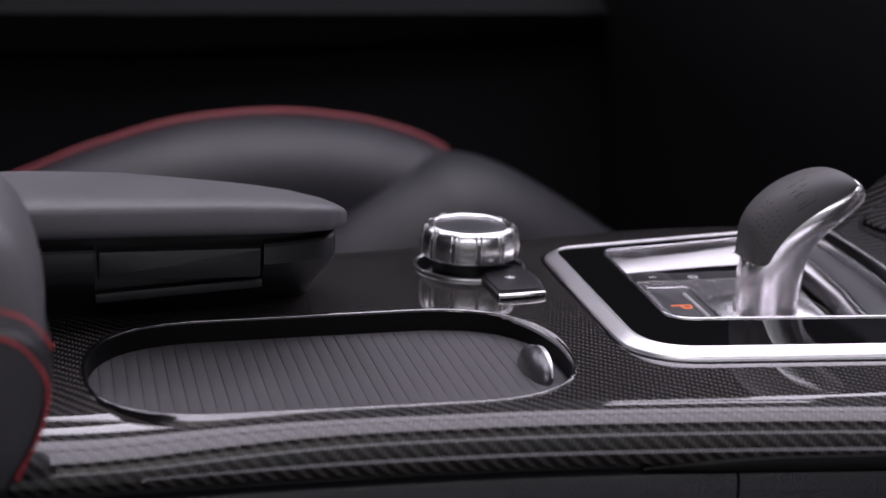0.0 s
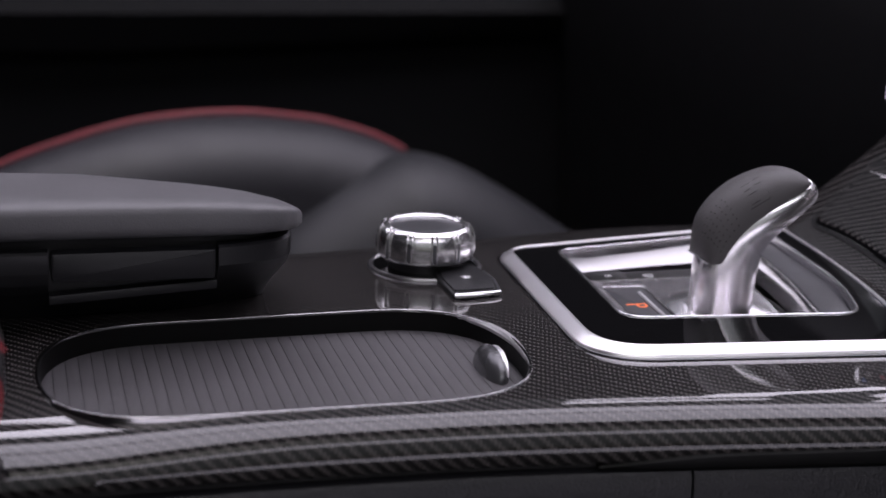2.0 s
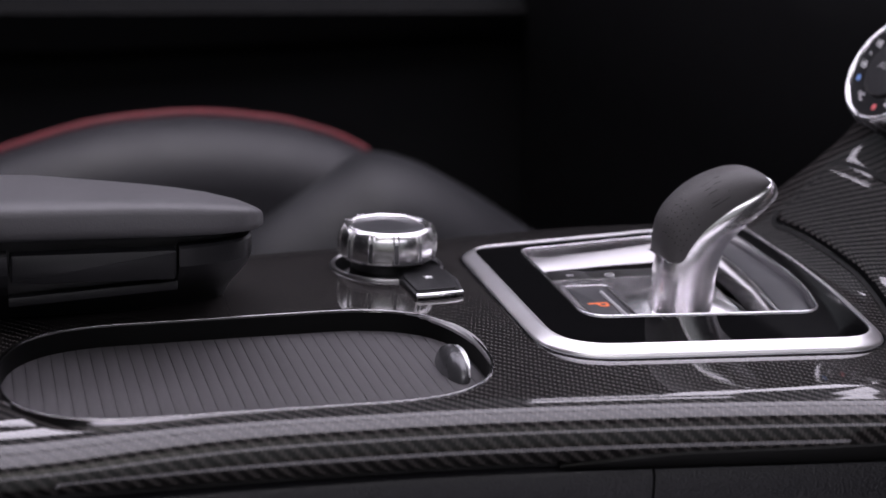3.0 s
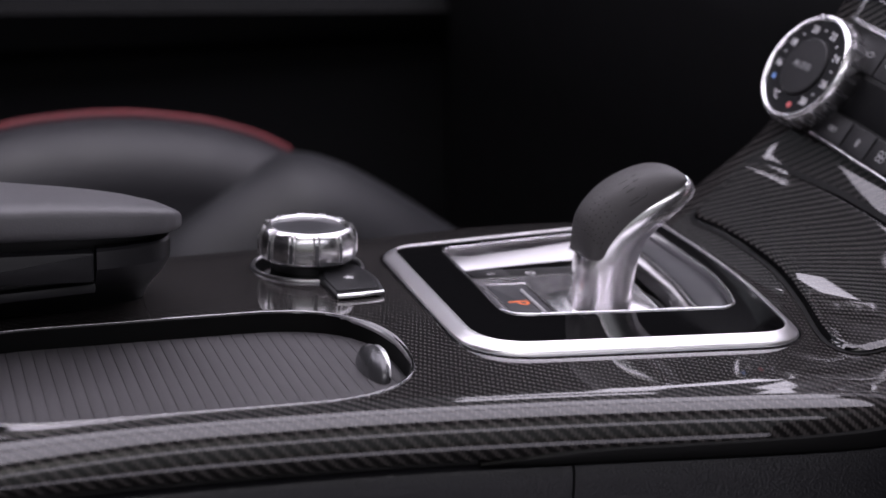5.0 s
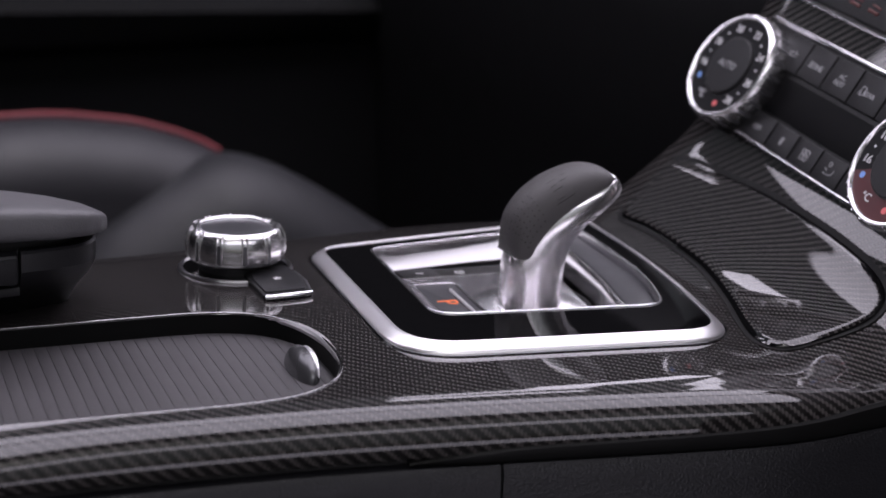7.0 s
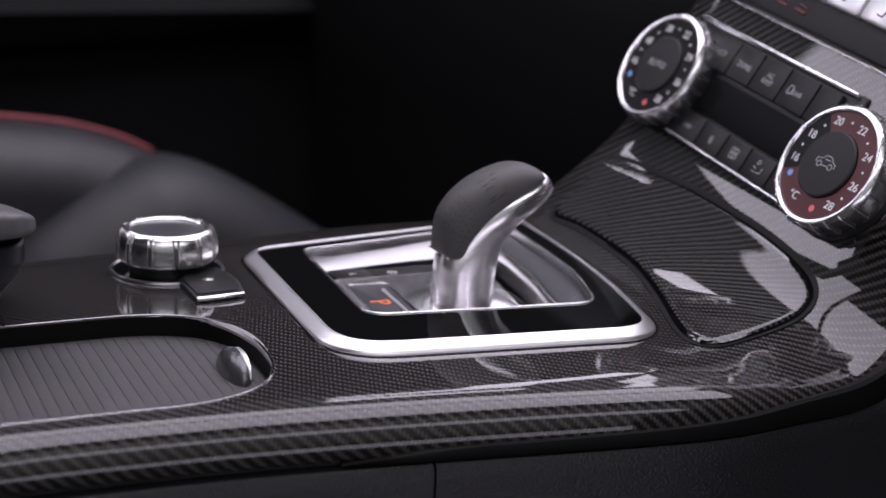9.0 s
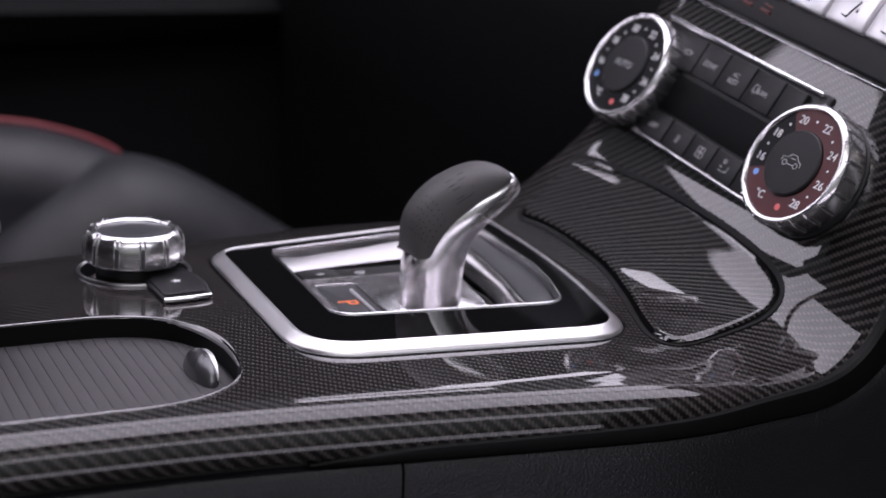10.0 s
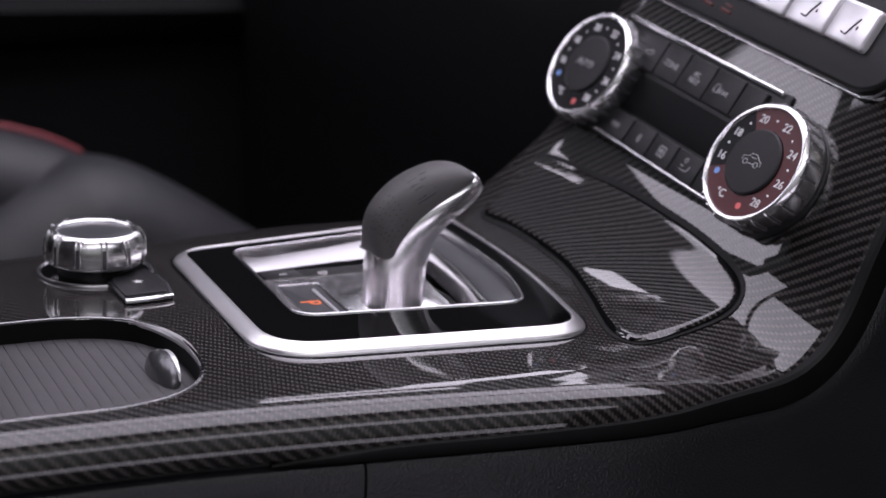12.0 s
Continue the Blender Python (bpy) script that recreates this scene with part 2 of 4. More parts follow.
def lathe(profile, n=64, place=None):
    """A profile of (radius, height) turned round z; closed where the radius is 0."""
    bm = bmesh.new()
    loops = []
    for r, z in profile:
        if r < 1e-6:
            loops.append([bm.verts.new((0, 0, z))])
        else:
            loops.append([bm.verts.new((r * math.cos(2 * math.pi * k / n), r * math.sin(2 * math.pi * k / n), z)) for k in range(n)])
    for a, b in zip(loops, loops[1:]):
        for i in range(n):
            if len(a) == 1 and len(b) == 1:
                continue
            if len(a) == 1:
                bm.faces.new((a[0], b[i], b[i - 1]))
            elif len(b) == 1:
                bm.faces.new((a[i - 1], a[i], b[0]))
            else:
                bm.faces.new((a[i - 1], a[i], b[i], b[i - 1]))
    if place is not None:
        bm.transform(place)
    return bm


def loft(sections, closed_ends=True, ring_closed=True):
    bm = bmesh.new()
    loops = [[bm.verts.new(p) for p in s] for s in sections]
    n = len(loops[0])
    for a, b in zip(loops, loops[1:]):
        for i in range(0 if ring_closed else 1, n):
            bm.faces.new((a[i - 1], a[i], b[i], b[i - 1]))
    if closed_ends:
        bm.faces.new(loops[0][::-1])
        bm.faces.new(loops[-1])
    return bm


def tube(pts, r, n=8, taper=None):
    secs = []
    for i, p in enumerate(pts):
        p = Vector(p)
        d = (Vector(pts[min(i + 1, len(pts) - 1)]) - Vector(pts[max(i - 1, 0)])).normalized()
        a = d.cross(Vector((0.13, 0.2, 0.97))).normalized()
        b = d.cross(a)
        k = r * (taper[i] if taper else 1)
        secs.append([tuple(p + a * k * math.cos(2 * math.pi * j / n) + b * k * math.sin(2 * math.pi * j / n)) for j in range(n)])
    return loft(secs)


def block(x0, x1, y0, y1, z0, z1, edge=0.001, place=None):
    r = min(edge * 1.5, abs(x1 - x0) * 0.4, abs(y1 - y0) * 0.4)
    return prism(rounded([(x0, y0), (x1, y0), (x1, y1), (x0, y1)], r, 3), z0, z1, edge, 2, place)


def smooth_line(pts, count):
    """Points at even steps of a smooth curve through pts."""
    P = [Vector(p) for p in pts]
    out = []
    m = len(P) - 1
    for k in range(count):
        f = k / (count - 1) * m
        i = min(int(f), m - 1)
        t = f - i
        p0, p1, p2, p3 = P[max(i - 1, 0)], P[i], P[i + 1], P[min(i + 2, m)]
        out.append(tuple(0.5 * (2 * p1 + (p2 - p0) * t + (2 * p0 - 5 * p1 + 4 * p2 - p3) * t * t + (3 * p1 - p0 - 3 * p2 + p3) * t ** 3)))
    return out


def lettering(name, words, size, mat, parent, m, label=""):
    cu = bpy.data.curves.new(name, "FONT")
    cu.body, cu.size, cu.align_x, cu.align_y, cu.extrude = words, size, "CENTER", "CENTER", 0.00012
    tmp = new(name + "_curve", cu)
    me = bpy.data.meshes.new_from_object(tmp.evaluated_get(bpy.context.evaluated_depsgraph_get()))
    bpy.data.objects.remove(tmp)
    bpy.data.curves.remove(cu)
    me.materials.clear()
    me.materials.append(mat)
    return part(name, me, mat, parent, label, m=m)


def cut(me, cutters, mat, name):
    """The mesh with the cutters' bodies taken out."""
    ob = new(name, me)
    tools = []
    for c in cutters:
        t = new("cutter", finish("cutter", c, mat, 0))
        mod = ob.modifiers.new("cut", "BOOLEAN")
        mod.operation, mod.object, mod.solver = "DIFFERENCE", t, "EXACT"
        tools.append(t)
    res = bpy.data.meshes.new_from_object(ob.evaluated_get(bpy.context.evaluated_depsgraph_get()))
    for o in (ob, *tools):
        bpy.data.objects.remove(o)
    return res


# ---- centre console: woven carbon shell ----
NP = Vector((-0.88, -0.081, 0.468)).normalized()      # way that the climate panel faces
ET = Vector((-0.0123, 0.9889, 0.148)).normalized()     # along the panel, to the far side
ES = Vector((0.4748, -0.1245, 0.8712)).normalized()    # up the panel
PO = Vector((0.4673, 0.5559, 0.0632))
PANEL = Matrix(((-ET.x, ES.x, NP.x, PO.x), (-ET.y, ES.y, NP.y, PO.y), (-ET.z, ES.z, NP.z, PO.z), (0, 0, 0, 1)))


def on_panel(a, b, h=0.0, turn=0.0):
    """A pose on the climate panel: a along it to the far side, b up it, h off it."""
    return PANEL @ pose(-a, b, h, 0, 0, turn)


def blend(x, table):
    for (x0, y0), (x1, y1) in zip(table, table[1:]):
        if x <= x1:
            w = min(1, max(0, (x - x0) / (x1 - x0)))
            w = w * w * (3 - 2 * w) if len(table) == 2 else w
            return y0 + (y1 - y0) * w
    return table[-1][1]


SPINE = [(-0.16, 0), (-0.08, 0), (0.0, 0), (0.08, 0), (0.16, 0), (0.24, 0), (0.31, 0), (0.36, 0.0), (0.385, 0.0006), (0.404, 0.0034), (0.420, 0.0073), (0.434, 0.0124), (0.4455, 0.0200), (0.4552, 0.0345), (0.4625, 0.0530), (0.4690, 0.0664), (0.480, 0.0871), (0.4925, 0.1106), (0.512, 0.1472), (0.54, 0.2)]
CREASE = [(-0.16, 0.5225), (0.10, 0.5215), (0.17, 0.5185), (0.24, 0.511), (0.31, 0.502), (0.36, 0.4970), (0.42, 0.5000), (0.46, 0.5060), (0.60, 0.5090)]
FAR = [(-0.16, 0.722), (0.13, 0.7284), (0.24, 0.7450), (0.30, 0.7560), (0.36, 0.7560), (0.40, 0.7480), (0.44, 0.7330), (0.47, 0.7200), (0.60, 0.7150)]
RAIL_REST = [1, 1, 0.97, 0.9, 0.8, 0.65, 0.45, 0.25, 0.1, 0.0, 0.0]
RAIL = [(-0.003, -0.00025), (-0.006, -0.0009), (-0.009, -0.0020), (-0.0115, -0.0036), (-0.0135, -0.0056), (-0.0150, -0.0082), (-0.0160, -0.0112), (-0.0164, -0.0145), (-0.0158, -0.0176), (-0.0140, -0.0195), (-0.011, -0.020)]


GENTLE = [(-0.16, 0.022), (-0.02, 0.020), (0.015, 0.032), (0.045, 0.016), (0.09, 0.004), (0.20, 0.004), (0.28, 0.007), (0.34, 0.015), (0.39, 0.030), (0.43, 0.036), (0.60, 0.034)]


DROOP = [(-0.16, 0.105), (0.04, 0.105), (0.10, 0.085), (0.30, 0.085), (0.36, 0.11), (0.41, 0.16), (0.46, 0.15), (0.60, 0.12)]
BEND = [(-0.16, 1.12), (0.04, 1.12), (0.12, 2.0), (0.60, 2.0)]


def softened(values, reach):
    """Values at even steps, each made the weighted mean of its neighbours."""
    w = [math.exp(-0.5 * (2.5 * k / reach) ** 2) for k in range(-reach, reach + 1)]
    out = []
    for i in range(len(values)):
        num = den = 0.0
        for k in range(-reach, reach + 1):
            j = min(max(i + k, 0), len(values) - 1)
            num, den = num + values[j] * w[k + reach], den + w[k + reach]
        out.append(num / den)
    return out


def spine_line(count):
    """The console's long section as x, 0, z at even steps of its length."""
    raw = smooth_line([(x, 0, z) for x, z in SPINE], 800)
    run = [0.0]
    for a, b in zip(raw, raw[1:]):
        run.append(run[-1] + math.dist(a, b))
    even = [run[-1] * k / 800 for k in range(801)]
    xs = softened(list(np.interp(even, run, [p[0] for p in raw])), 22)
    zs = softened(list(np.interp(even, run, [p[2] for p in raw])), 22)
    at = [k / (count - 1) * 800 for k in range(count)]
    return [(float(x), 0.0, float(z)) for x, z in zip(np.interp(at, range(801), xs), np.interp(at, range(801), zs))]


def eased(x, table):
    """A table read at x with its corners rounded."""
    return sum(blend(x + d, table) * w for d, w in ((-0.03, 1), (-0.02, 3), (-0.01, 5), (0.0, 6), (0.01, 5), (0.02, 3), (0.03, 1))) / 24


def console_point(x, z, tx, tz, y, off):
    w = min(1, max(0, (x - 0.378) / 0.085))
    lift = 0.173 * (y - 0.5559) * w ** 3 * (w * (6 * w - 15) + 10)
    return (x - tz * off, y, z + tx * off + lift)


def carbon_shell():
    line = spine_line(221)
    secs, uvs, run = [], [], 0.0
    for i, (x, _, z) in enumerate(line):
        a, b = line[max(i - 1, 0)], line[min(i + 1, len(line) - 1)]
        t = Vector((b[0] - a[0], b[2] - a[2])).normalized()
        if i:
            run += math.dist(line[i], line[i - 1])
        yc, yf, soft = eased(x, CREASE), eased(x, FAR), eased(x, GENTLE)
        k = 1 + 0.7 * (1 - eased(x, [(-0.02, 0.0), (0.11, 1.0)]))
        yc += 0.0164 * (k - 1)
        sec = [(yf - 0.004, -0.012), (yf, -0.0105), (yf + 0.0005, -0.004), (yf - 0.001, -0.0012), (yf - 0.004, 0)]
        start, fall, bend = yc + soft, eased(x, DROOP) * soft, eased(x, BEND)
        sec += [(yf - 0.004 + (start - yf + 0.004) * j / 10, 0) for j in range(1, 11)]
        sec += [(start - soft * j / 8, -fall * (j / 8) ** bend) for j in range(1, 9)]
        sec += [(yc + p * k, q - fall * rest) for (p, q), rest in zip(RAIL, RAIL_REST)] + [(yc - 0.004 * k, -0.012 - fall * 0.1)]
        pts, uv, length = [], [], 0.0
        for k, (y, n) in enumerate(sec):
            pts.append(console_point(x, z, t.x, t.y, y, n))
            if k:
                length += math.dist(sec[k], sec[k - 1])
            uv.append((run, length))
        base = uv[22][1]
        secs.append(pts)
        uvs.append([(u, (v - base) - yc) for u, v in uv])
    bm = bmesh.new()
    lay = bm.loops.layers.uv.new("UVMap")
    loops = [[bm.verts.new(p) for p in s] for s in secs]
    n = len(loops[0])
    for a in range(len(loops) - 1):
        for i in range(n):
            f = bm.faces.new((loops[a][i - 1], loops[a][i], loops[a + 1][i], loops[a + 1][i - 1]))
            for lo, w in zip(f.loops, (uvs[a][i - 1], uvs[a][i], uvs[a + 1][i], uvs[a + 1][i - 1])):
                lo[lay].uv = w
    bm.faces.new(loops[0][::-1])
    bm.faces.new(loops[-1])
    return bm


OVAL = rounded([(0.0085, 0.5245), (0.1995, 0.5225), (0.2, 0.6345), (0.0085, 0.629)], [0.058, 0.062, 0.066, 0.055], 12)
BEZEL = rounded([(0.2295, 0.7115), (0.2225, 0.5555), (0.3700, 0.5410), (0.3910, 0.640), (0.3975, 0.7400)], [0.016, 0.030, 0.024, 0.05, 0.012], 10)


def grown(outline, d):
    n = len(outline)
    res = []
    for i in range(n):
        a, b = Vector(outline[i - 2]), Vector(outline[(i + 2) % n])
        t = (b - a).normalized()
        res.append((outline[i][0] + t.y * d, outline[i][1] - t.x * d))
    return res


console = thing("center_console", "centre console of glossy woven carbon fibre with dark leather sides", "car console")
shell = cut(finish("carbon_shell", carbon_shell(), CARBON, 40), [prism(OVAL, -0.05, 0.03), prism(grown(BEZEL, -0.004), -0.05, 0.03)], RECESS_BLACK, "carbon_shell")
for f in shell.polygons:
    f.use_smooth = True
shell.set_sharp_from_angle(angle=radians(30))
part("carbon_shell", shell, CARBON, console, "glossy black carbon fibre twill shell")


def side_panel(x0, x1):
    """The leather flank below the carbon rail, between two stations."""
    line = spine_line(221)
    secs = []
    for i, (x, _, z) in enumerate(line):
        if not x0 <= x <= x1:
            continue
        x = x0 if not secs else x1 if i + 1 < len(line) and line[i + 1][0] > x1 else x
        a, b = line[max(i - 1, 0)], line[min(i + 1, len(line) - 1)]
        t = Vector((b[0] - a[0], b[2] - a[2])).normalized()
        yc = eased(x, CREASE)
        prof = [(-0.004, -0.0225), (-0.0115, -0.0222), (-0.0140, -0.0232), (-0.0152, -0.0255), (-0.0156, -0.030), (-0.0158, -0.05), (-0.017, -0.09), (-0.018, -0.16), (-0.012, -0.26), (0.03, -0.26)]
        pts = []
        for k, (p, q) in enumerate(prof):
            w = min(1, max(0, (-q - 0.03) / 0.2))
            x_, y_, z_ = console_point(x, z, t.x, t.y, yc + p, q)
            pts.append((x_ * (1 - w) + x * w, y_, z_))
        secs.append(pts)
    return loft(secs, True, True)


part("side_panel", side_panel(-0.16, 0.2413), LEATHER_DARK, console, "black grained leather flank panel")
part("side_panel", side_panel(0.2424, 0.56), LEATHER_DARK, console, "black grained leather flank panel")


def gap_strip():
    line = spine_line(221)
    secs = []
    for i, (x, _, z) in enumerate(line):
        a, b = line[max(i - 1, 0)], line[min(i + 1, len(line) - 1)]
        t = Vector((b[0] - a[0], b[2] - a[2])).normalized()
        yc = eased(x, CREASE)
        secs.append([console_point(x, z, t.x, t.y, yc + p, q) for p, q in ((0.012, -0.0125), (-0.0095, -0.0125), (-0.0105, -0.0235), (0.012, -0.0235))])
    return loft(secs)


# solid black strip gives the shade of the open gap below the rail
part("shadow_gap", gap_strip(), RECESS_BLACK, console, "black strip standing in for the shaded gap under the rail")
LIP = [(0.19, -0.0215), (0.205, -0.0210), (0.235, -0.0158), (0.31, -0.0150), (0.36, -0.0140), (0.40, -0.0115), (0.43, -0.0090), (0.46, -0.0080), (0.60, -0.0080)]


def rail_lip():
    """A smooth black cover over the foot of the rail, growing towards the front."""
    line = spine_line(221)
    secs = []
    for i, (x, _, z) in enumerate(line[1:-1], 1):
        if x < 0.205:
            continue
        a, b = line[i - 1], line[i + 1]
        t = Vector((b[0] - a[0], b[2] - a[2])).normalized()
        yc, q, g = eased(x, CREASE), eased(x, LIP), min(1.0, (x - 0.204) / 0.03)
        secs.append([console_point(x, z, t.x, t.y, yc + p, h) for p, h in ((-0.0120, q), (-0.0145 - 0.0013 * g, q + 0.0006 * g), (-0.0152 - 0.0020 * g, q - 0.0006), (-0.0150 - 0.0024 * g, -0.0185 - 0.002 * (1 - g)), (-0.0145 - 0.002 * g, -0.0212), (-0.0120, -0.0215))])
    return loft(secs)


part("rail_lip", rail_lip(), WELL, console, "black plastic lip under the rail")
core = block(-0.16, 0.60, 0.53, 0.72, -0.38, -0.035, 0.004)
part("console_core", core, BLACK, console)

# ---- cup holder under its roller cover ----
cover = thing("cupholder_cover", "oval cup holder with a closed ribbed grey roller cover", "cup holder", pose(0, 0, 0))
part("wall", ring(grown(OVAL, 0.0002), grown(OVAL, -0.0012), -0.0165, -0.0004, 0.0), WELL, cover, "black oval side wall")
# metal ring and tube stand in for reflections along the oval's rim
part("sheen_ring", ring(grown(OVAL, 0.0006), grown(OVAL, -0.0007), -0.003, 0.0006, 0.0005), RIM_SHEEN, cover, "thin metal ring standing in for reflections on the rim")
back = [p for p in OVAL if p[0] > 0.150 and p[1] > 0.535]
back.sort(key=lambda p: math.atan2(p[1] - 0.578, p[0] - 0.15))
part("rim_glint", tube([(x, y, -0.0010) for x, y in smooth_line(back[::3], 50)], 0.0019, 8, [min(1, 0.25 + 1.6 * min(k, 49 - k) / 49) for k in range(50)]), SATIN, cover, "bright metal tube standing in for a glint on the rim")
part("bed", prism(grown(OVAL, 0.003), -0.0165, -0.0094), BUTTON, cover)


def oval_span(x):
    ys = []
    n = len(OVAL)
    for i in range(n):
        (xa, ya), (xb, yb) = OVAL[i - 1], OVAL[i]
        if (xa - x) * (xb - x) <= 0 and xa != xb:
            ys.append(ya + (yb - ya) * (x - xa) / (xb - xa))
    return (min(ys), max(ys)) if len(ys) > 1 else None


pitch = 0.0052
count = int((0.1985 - 0.0098) / pitch)
for k in range(count):
    x0 = 0.0098 + k * pitch
    spans = [oval_span(x0 + 0.0002), oval_span(x0 + pitch - 0.00016)]
    if None in spans:
        continue
    (a0, a1), (b0, b1) = spans
    out = [(x0, a0 + 0.0014), (x0 + pitch - 0.00016, b0 + 0.0014), (x0 + pitch - 0.00016, b1 - 0.0014), (x0, a1 - 0.0014)]
    part("slat", prism(out, -0.0130, -0.0088, 0.0002, 2), SLATS, cover)
tab = lathe([(0, -1)] + [(math.cos(a), math.sin(a)) for a in [radians(d) for d in range(-80, 81, 10)]] + [(0, 1)], 40, pose(0.1868, 0.5755, -0.0090, 0, 6, 0) @ Matrix.Diagonal((0.0056, 0.0172, 0.0100, 1)))
part("pull_tab", tab, TAB, cover, "dark polished finger tab")
arc = [(0.1890 + 0.0008 * math.sin(a), 0.5750 - 0.0160 * math.cos(a), -0.0092 + 0.0090 * math.sin(a)) for a in [math.pi * k / 20 for k in range(2, 17)]]
part("tab_edge", tube(arc, 0.0013, 10, [0.15 + 0.85 * math.sin(math.pi * k / 14) for k in range(15)]), SATIN, cover, "polished edge of the tab")

# ---- rotary controller ----
knob = thing("rotary_controller", "ridged satin chrome rotary controller knob on the console", "control knob", pose(0.1905, 0.697, 0) @ Matrix.Diagonal((1.05, 1.05, 1.0, 1.0)))
part("base_ring", lathe([(0.0235, -0.0005), (0.0235, 0.0008), (0.0243, 0.0014), (0.0252, 0.0012), (0.0257, 0.0004), (0.0257, -0.0005)], 72), DARK_ALU, knob, "thin grey metal base ring")
part("well", lathe([(0, 0.0006), (0.0236, 0.0006), (0.0236, -0.001), (0, -0.001)], 48), GLOSS, knob)
part("neck", lathe([(0.0165, 0.0004), (0.0165, 0.0055), (0, 0.0055)], 48), BLACK, knob)
part("grip", lathe([(0, 0.0048), (0.0185, 0.0048), (0.0203, 0.0053), (0.0214, 0.0066), (0.0219, 0.0085), (0.0220, 0.0125), (0.0216, 0.0162), (0.0207, 0.0188), (0.0195, 0.0203), (0.0182, 0.0209), (0.0171, 0.0207), (0.0165, 0.0201), (0.0163, 0.0196), (0, 0.0196)], 96), CHROME, knob, "satin chrome grip")
part("cap", lathe([(0.0161, 0.0197), (0.0155, 0.0200), (0.008, 0.0202), (0, 0.02025)], 64), DARK_METAL, knob, "matt grey top cap")
for k in range(12):
    a = 360 / 12 * k - 90 - 4
    m = pose(0, 0, 0, 0, 0, a)
    for s in (-1, 1):
        bar = tube([(0.02185, s * 0.0011, 0.0066), (0.02215, s * 0.0011, 0.009), (0.0222, s * 0.0011, 0.0125), (0.0218, s * 0.0011, 0.0163), (0.0207, s * 0.0011, 0.0191), (0.0194, s * 0.0011, 0.0206)], 0.00042, 6)
        bar.transform(m)
        part("ridge", bar, CHROME, knob)
    groove = block(-0.0008, 0.0008, -0.0045, 0.0045, 0, 0.0003, 0.0001, m @ pose(0.0219, 0, 0.0119, 90, 0, 90))
    part("groove", groove, DARK_METAL, knob)

fav = thing("shortcut_button", "dark grey shortcut button with a star and a chrome front edge", "button", pose(0, 0, 0))
part("button_body", prism(rounded([(0.1898, 0.6435), (0.2118, 0.6462), (0.2155, 0.668), (0.2125, 0.690), (0.1935, 0.690), (0.1895, 0.672)], 0.0022, 4), -0.0003, 0.0021, 0.0007), BLACK, fav)
part("button_face", prism(rounded([(0.1915, 0.6475), (0.2108, 0.6495), (0.2138, 0.668), (0.2118, 0.684), (0.1945, 0.684), (0.1912, 0.669)], 0.0018, 4), 0.0020, 0.0029, 0.0004), BUTTON, fav, "dark grey button face")
part("chrome_edge", tube([(0.1906, 0.6435, 0.0013), (0.1925, 0.6427, 0.0015), (0.2095, 0.6447, 0.0015), (0.2122, 0.6458, 0.0013)], 0.0013, 10), CHROME, fav, "chrome front edge")
part("side_edge", tube([(0.2122, 0.6462, 0.0016), (0.2150, 0.664, 0.0016), (0.2140, 0.679, 0.0016)], 0.0006, 8), DARK_METAL, fav)
star = [(0.2022 + r * math.cos(a), 0.6665 + 1.0 * r * math.sin(a)) for r, a in [((0.0027 if k % 2 == 0 else 0.0011), math.pi / 2 + math.pi * k / 5) for k in range(10)]]
part("star_mark", prism(star, 0.0028, 0.00305), WHITE, fav, "small white star", 0)

# ---- gear selector surround ----
surround = thing("gear_surround", "satin chrome frame round a glossy black gear selector plate", "gear selector panel", pose(0, 0, 0))
inner = grown(BEZEL, -0.0062)
frame_rows = [(0.0004, -0.0012), (0.0003, 0.0006), (0.0, 0.0012), (-0.0008, 0.0020), (-0.0046, 0.0044), (-0.0053, 0.0047), (-0.0058, 0.0047), (-0.0062, 0.0044), (-0.0064, -0.001)]
chrome = loft([[(x, y, z) for x, y in grown(BEZEL, d)] for d, z in frame_rows], False)
part("chrome_frame", chrome, SATIN, surround, "broad satin chrome frame")
part("seat_line", ring(grown(BEZEL, 0.0018), grown(BEZEL, 0.0002), -0.0012, 0.0006, 0.0003), GLOSS, surround)
PLATE = rounded([(0.2585, 0.7000), (0.2520, 0.5950), (0.3580, 0.5845), (0.3725, 0.628), (0.3805, 0.7215)], [0.006, 0.012, 0.010, 0.04, 0.010], 10)
part("gloss_panel", ring(grown(BEZEL, -0.0050), PLATE, -0.004, 0.0041, 0.0), GLOSS, surround, "piano black panel")
part("opening_rim", ring(grown(PLATE, 0.0008), grown(PLATE, -0.0006), 0.0, 0.0047, 0.0005), CHROME, surround, "thin chrome rim")
part("well_wall", ring(grown(PLATE, 0.0004), grown(PLATE, -0.0008), -0.026, 0.0028, 0.0), BRUSHED, surround)
part("well_floor", prism(grown(PLATE, 0.003), -0.028, -0.0255), BLACK, surround)
# the far slope of the dish, the key row, the disc that the lever runs in
slope = loft([[(x0, y0, 0.0022), (x0 + 0.0006, y0 - 0.0012, 0.0004), (x0 + 0.001, y1 + 0.001, -0.0040), (x0 + 0.001, y1 - 0.002, -0.0064), (x0 + 0.001, y1 - 0.002, -0.012), (x0, y0 + 0.01, -0.012)]
              for x0, y0, y1 in ((0.2595, 0.7005, 0.6960), (0.275, 0.7045, 0.6990), (0.310, 0.7105, 0.7040), (0.345, 0.7150, 0.7070), (0.379, 0.7180, 0.7080))])
part("dish_slope", slope, DARK_ALU, surround, "brushed aluminium slope")
part("display_strip", block(0.2690, 0.338, 0.6755, 0.6935, -0.012, -0.0062, 0.0006), WELL, surround, "black gear display strip")
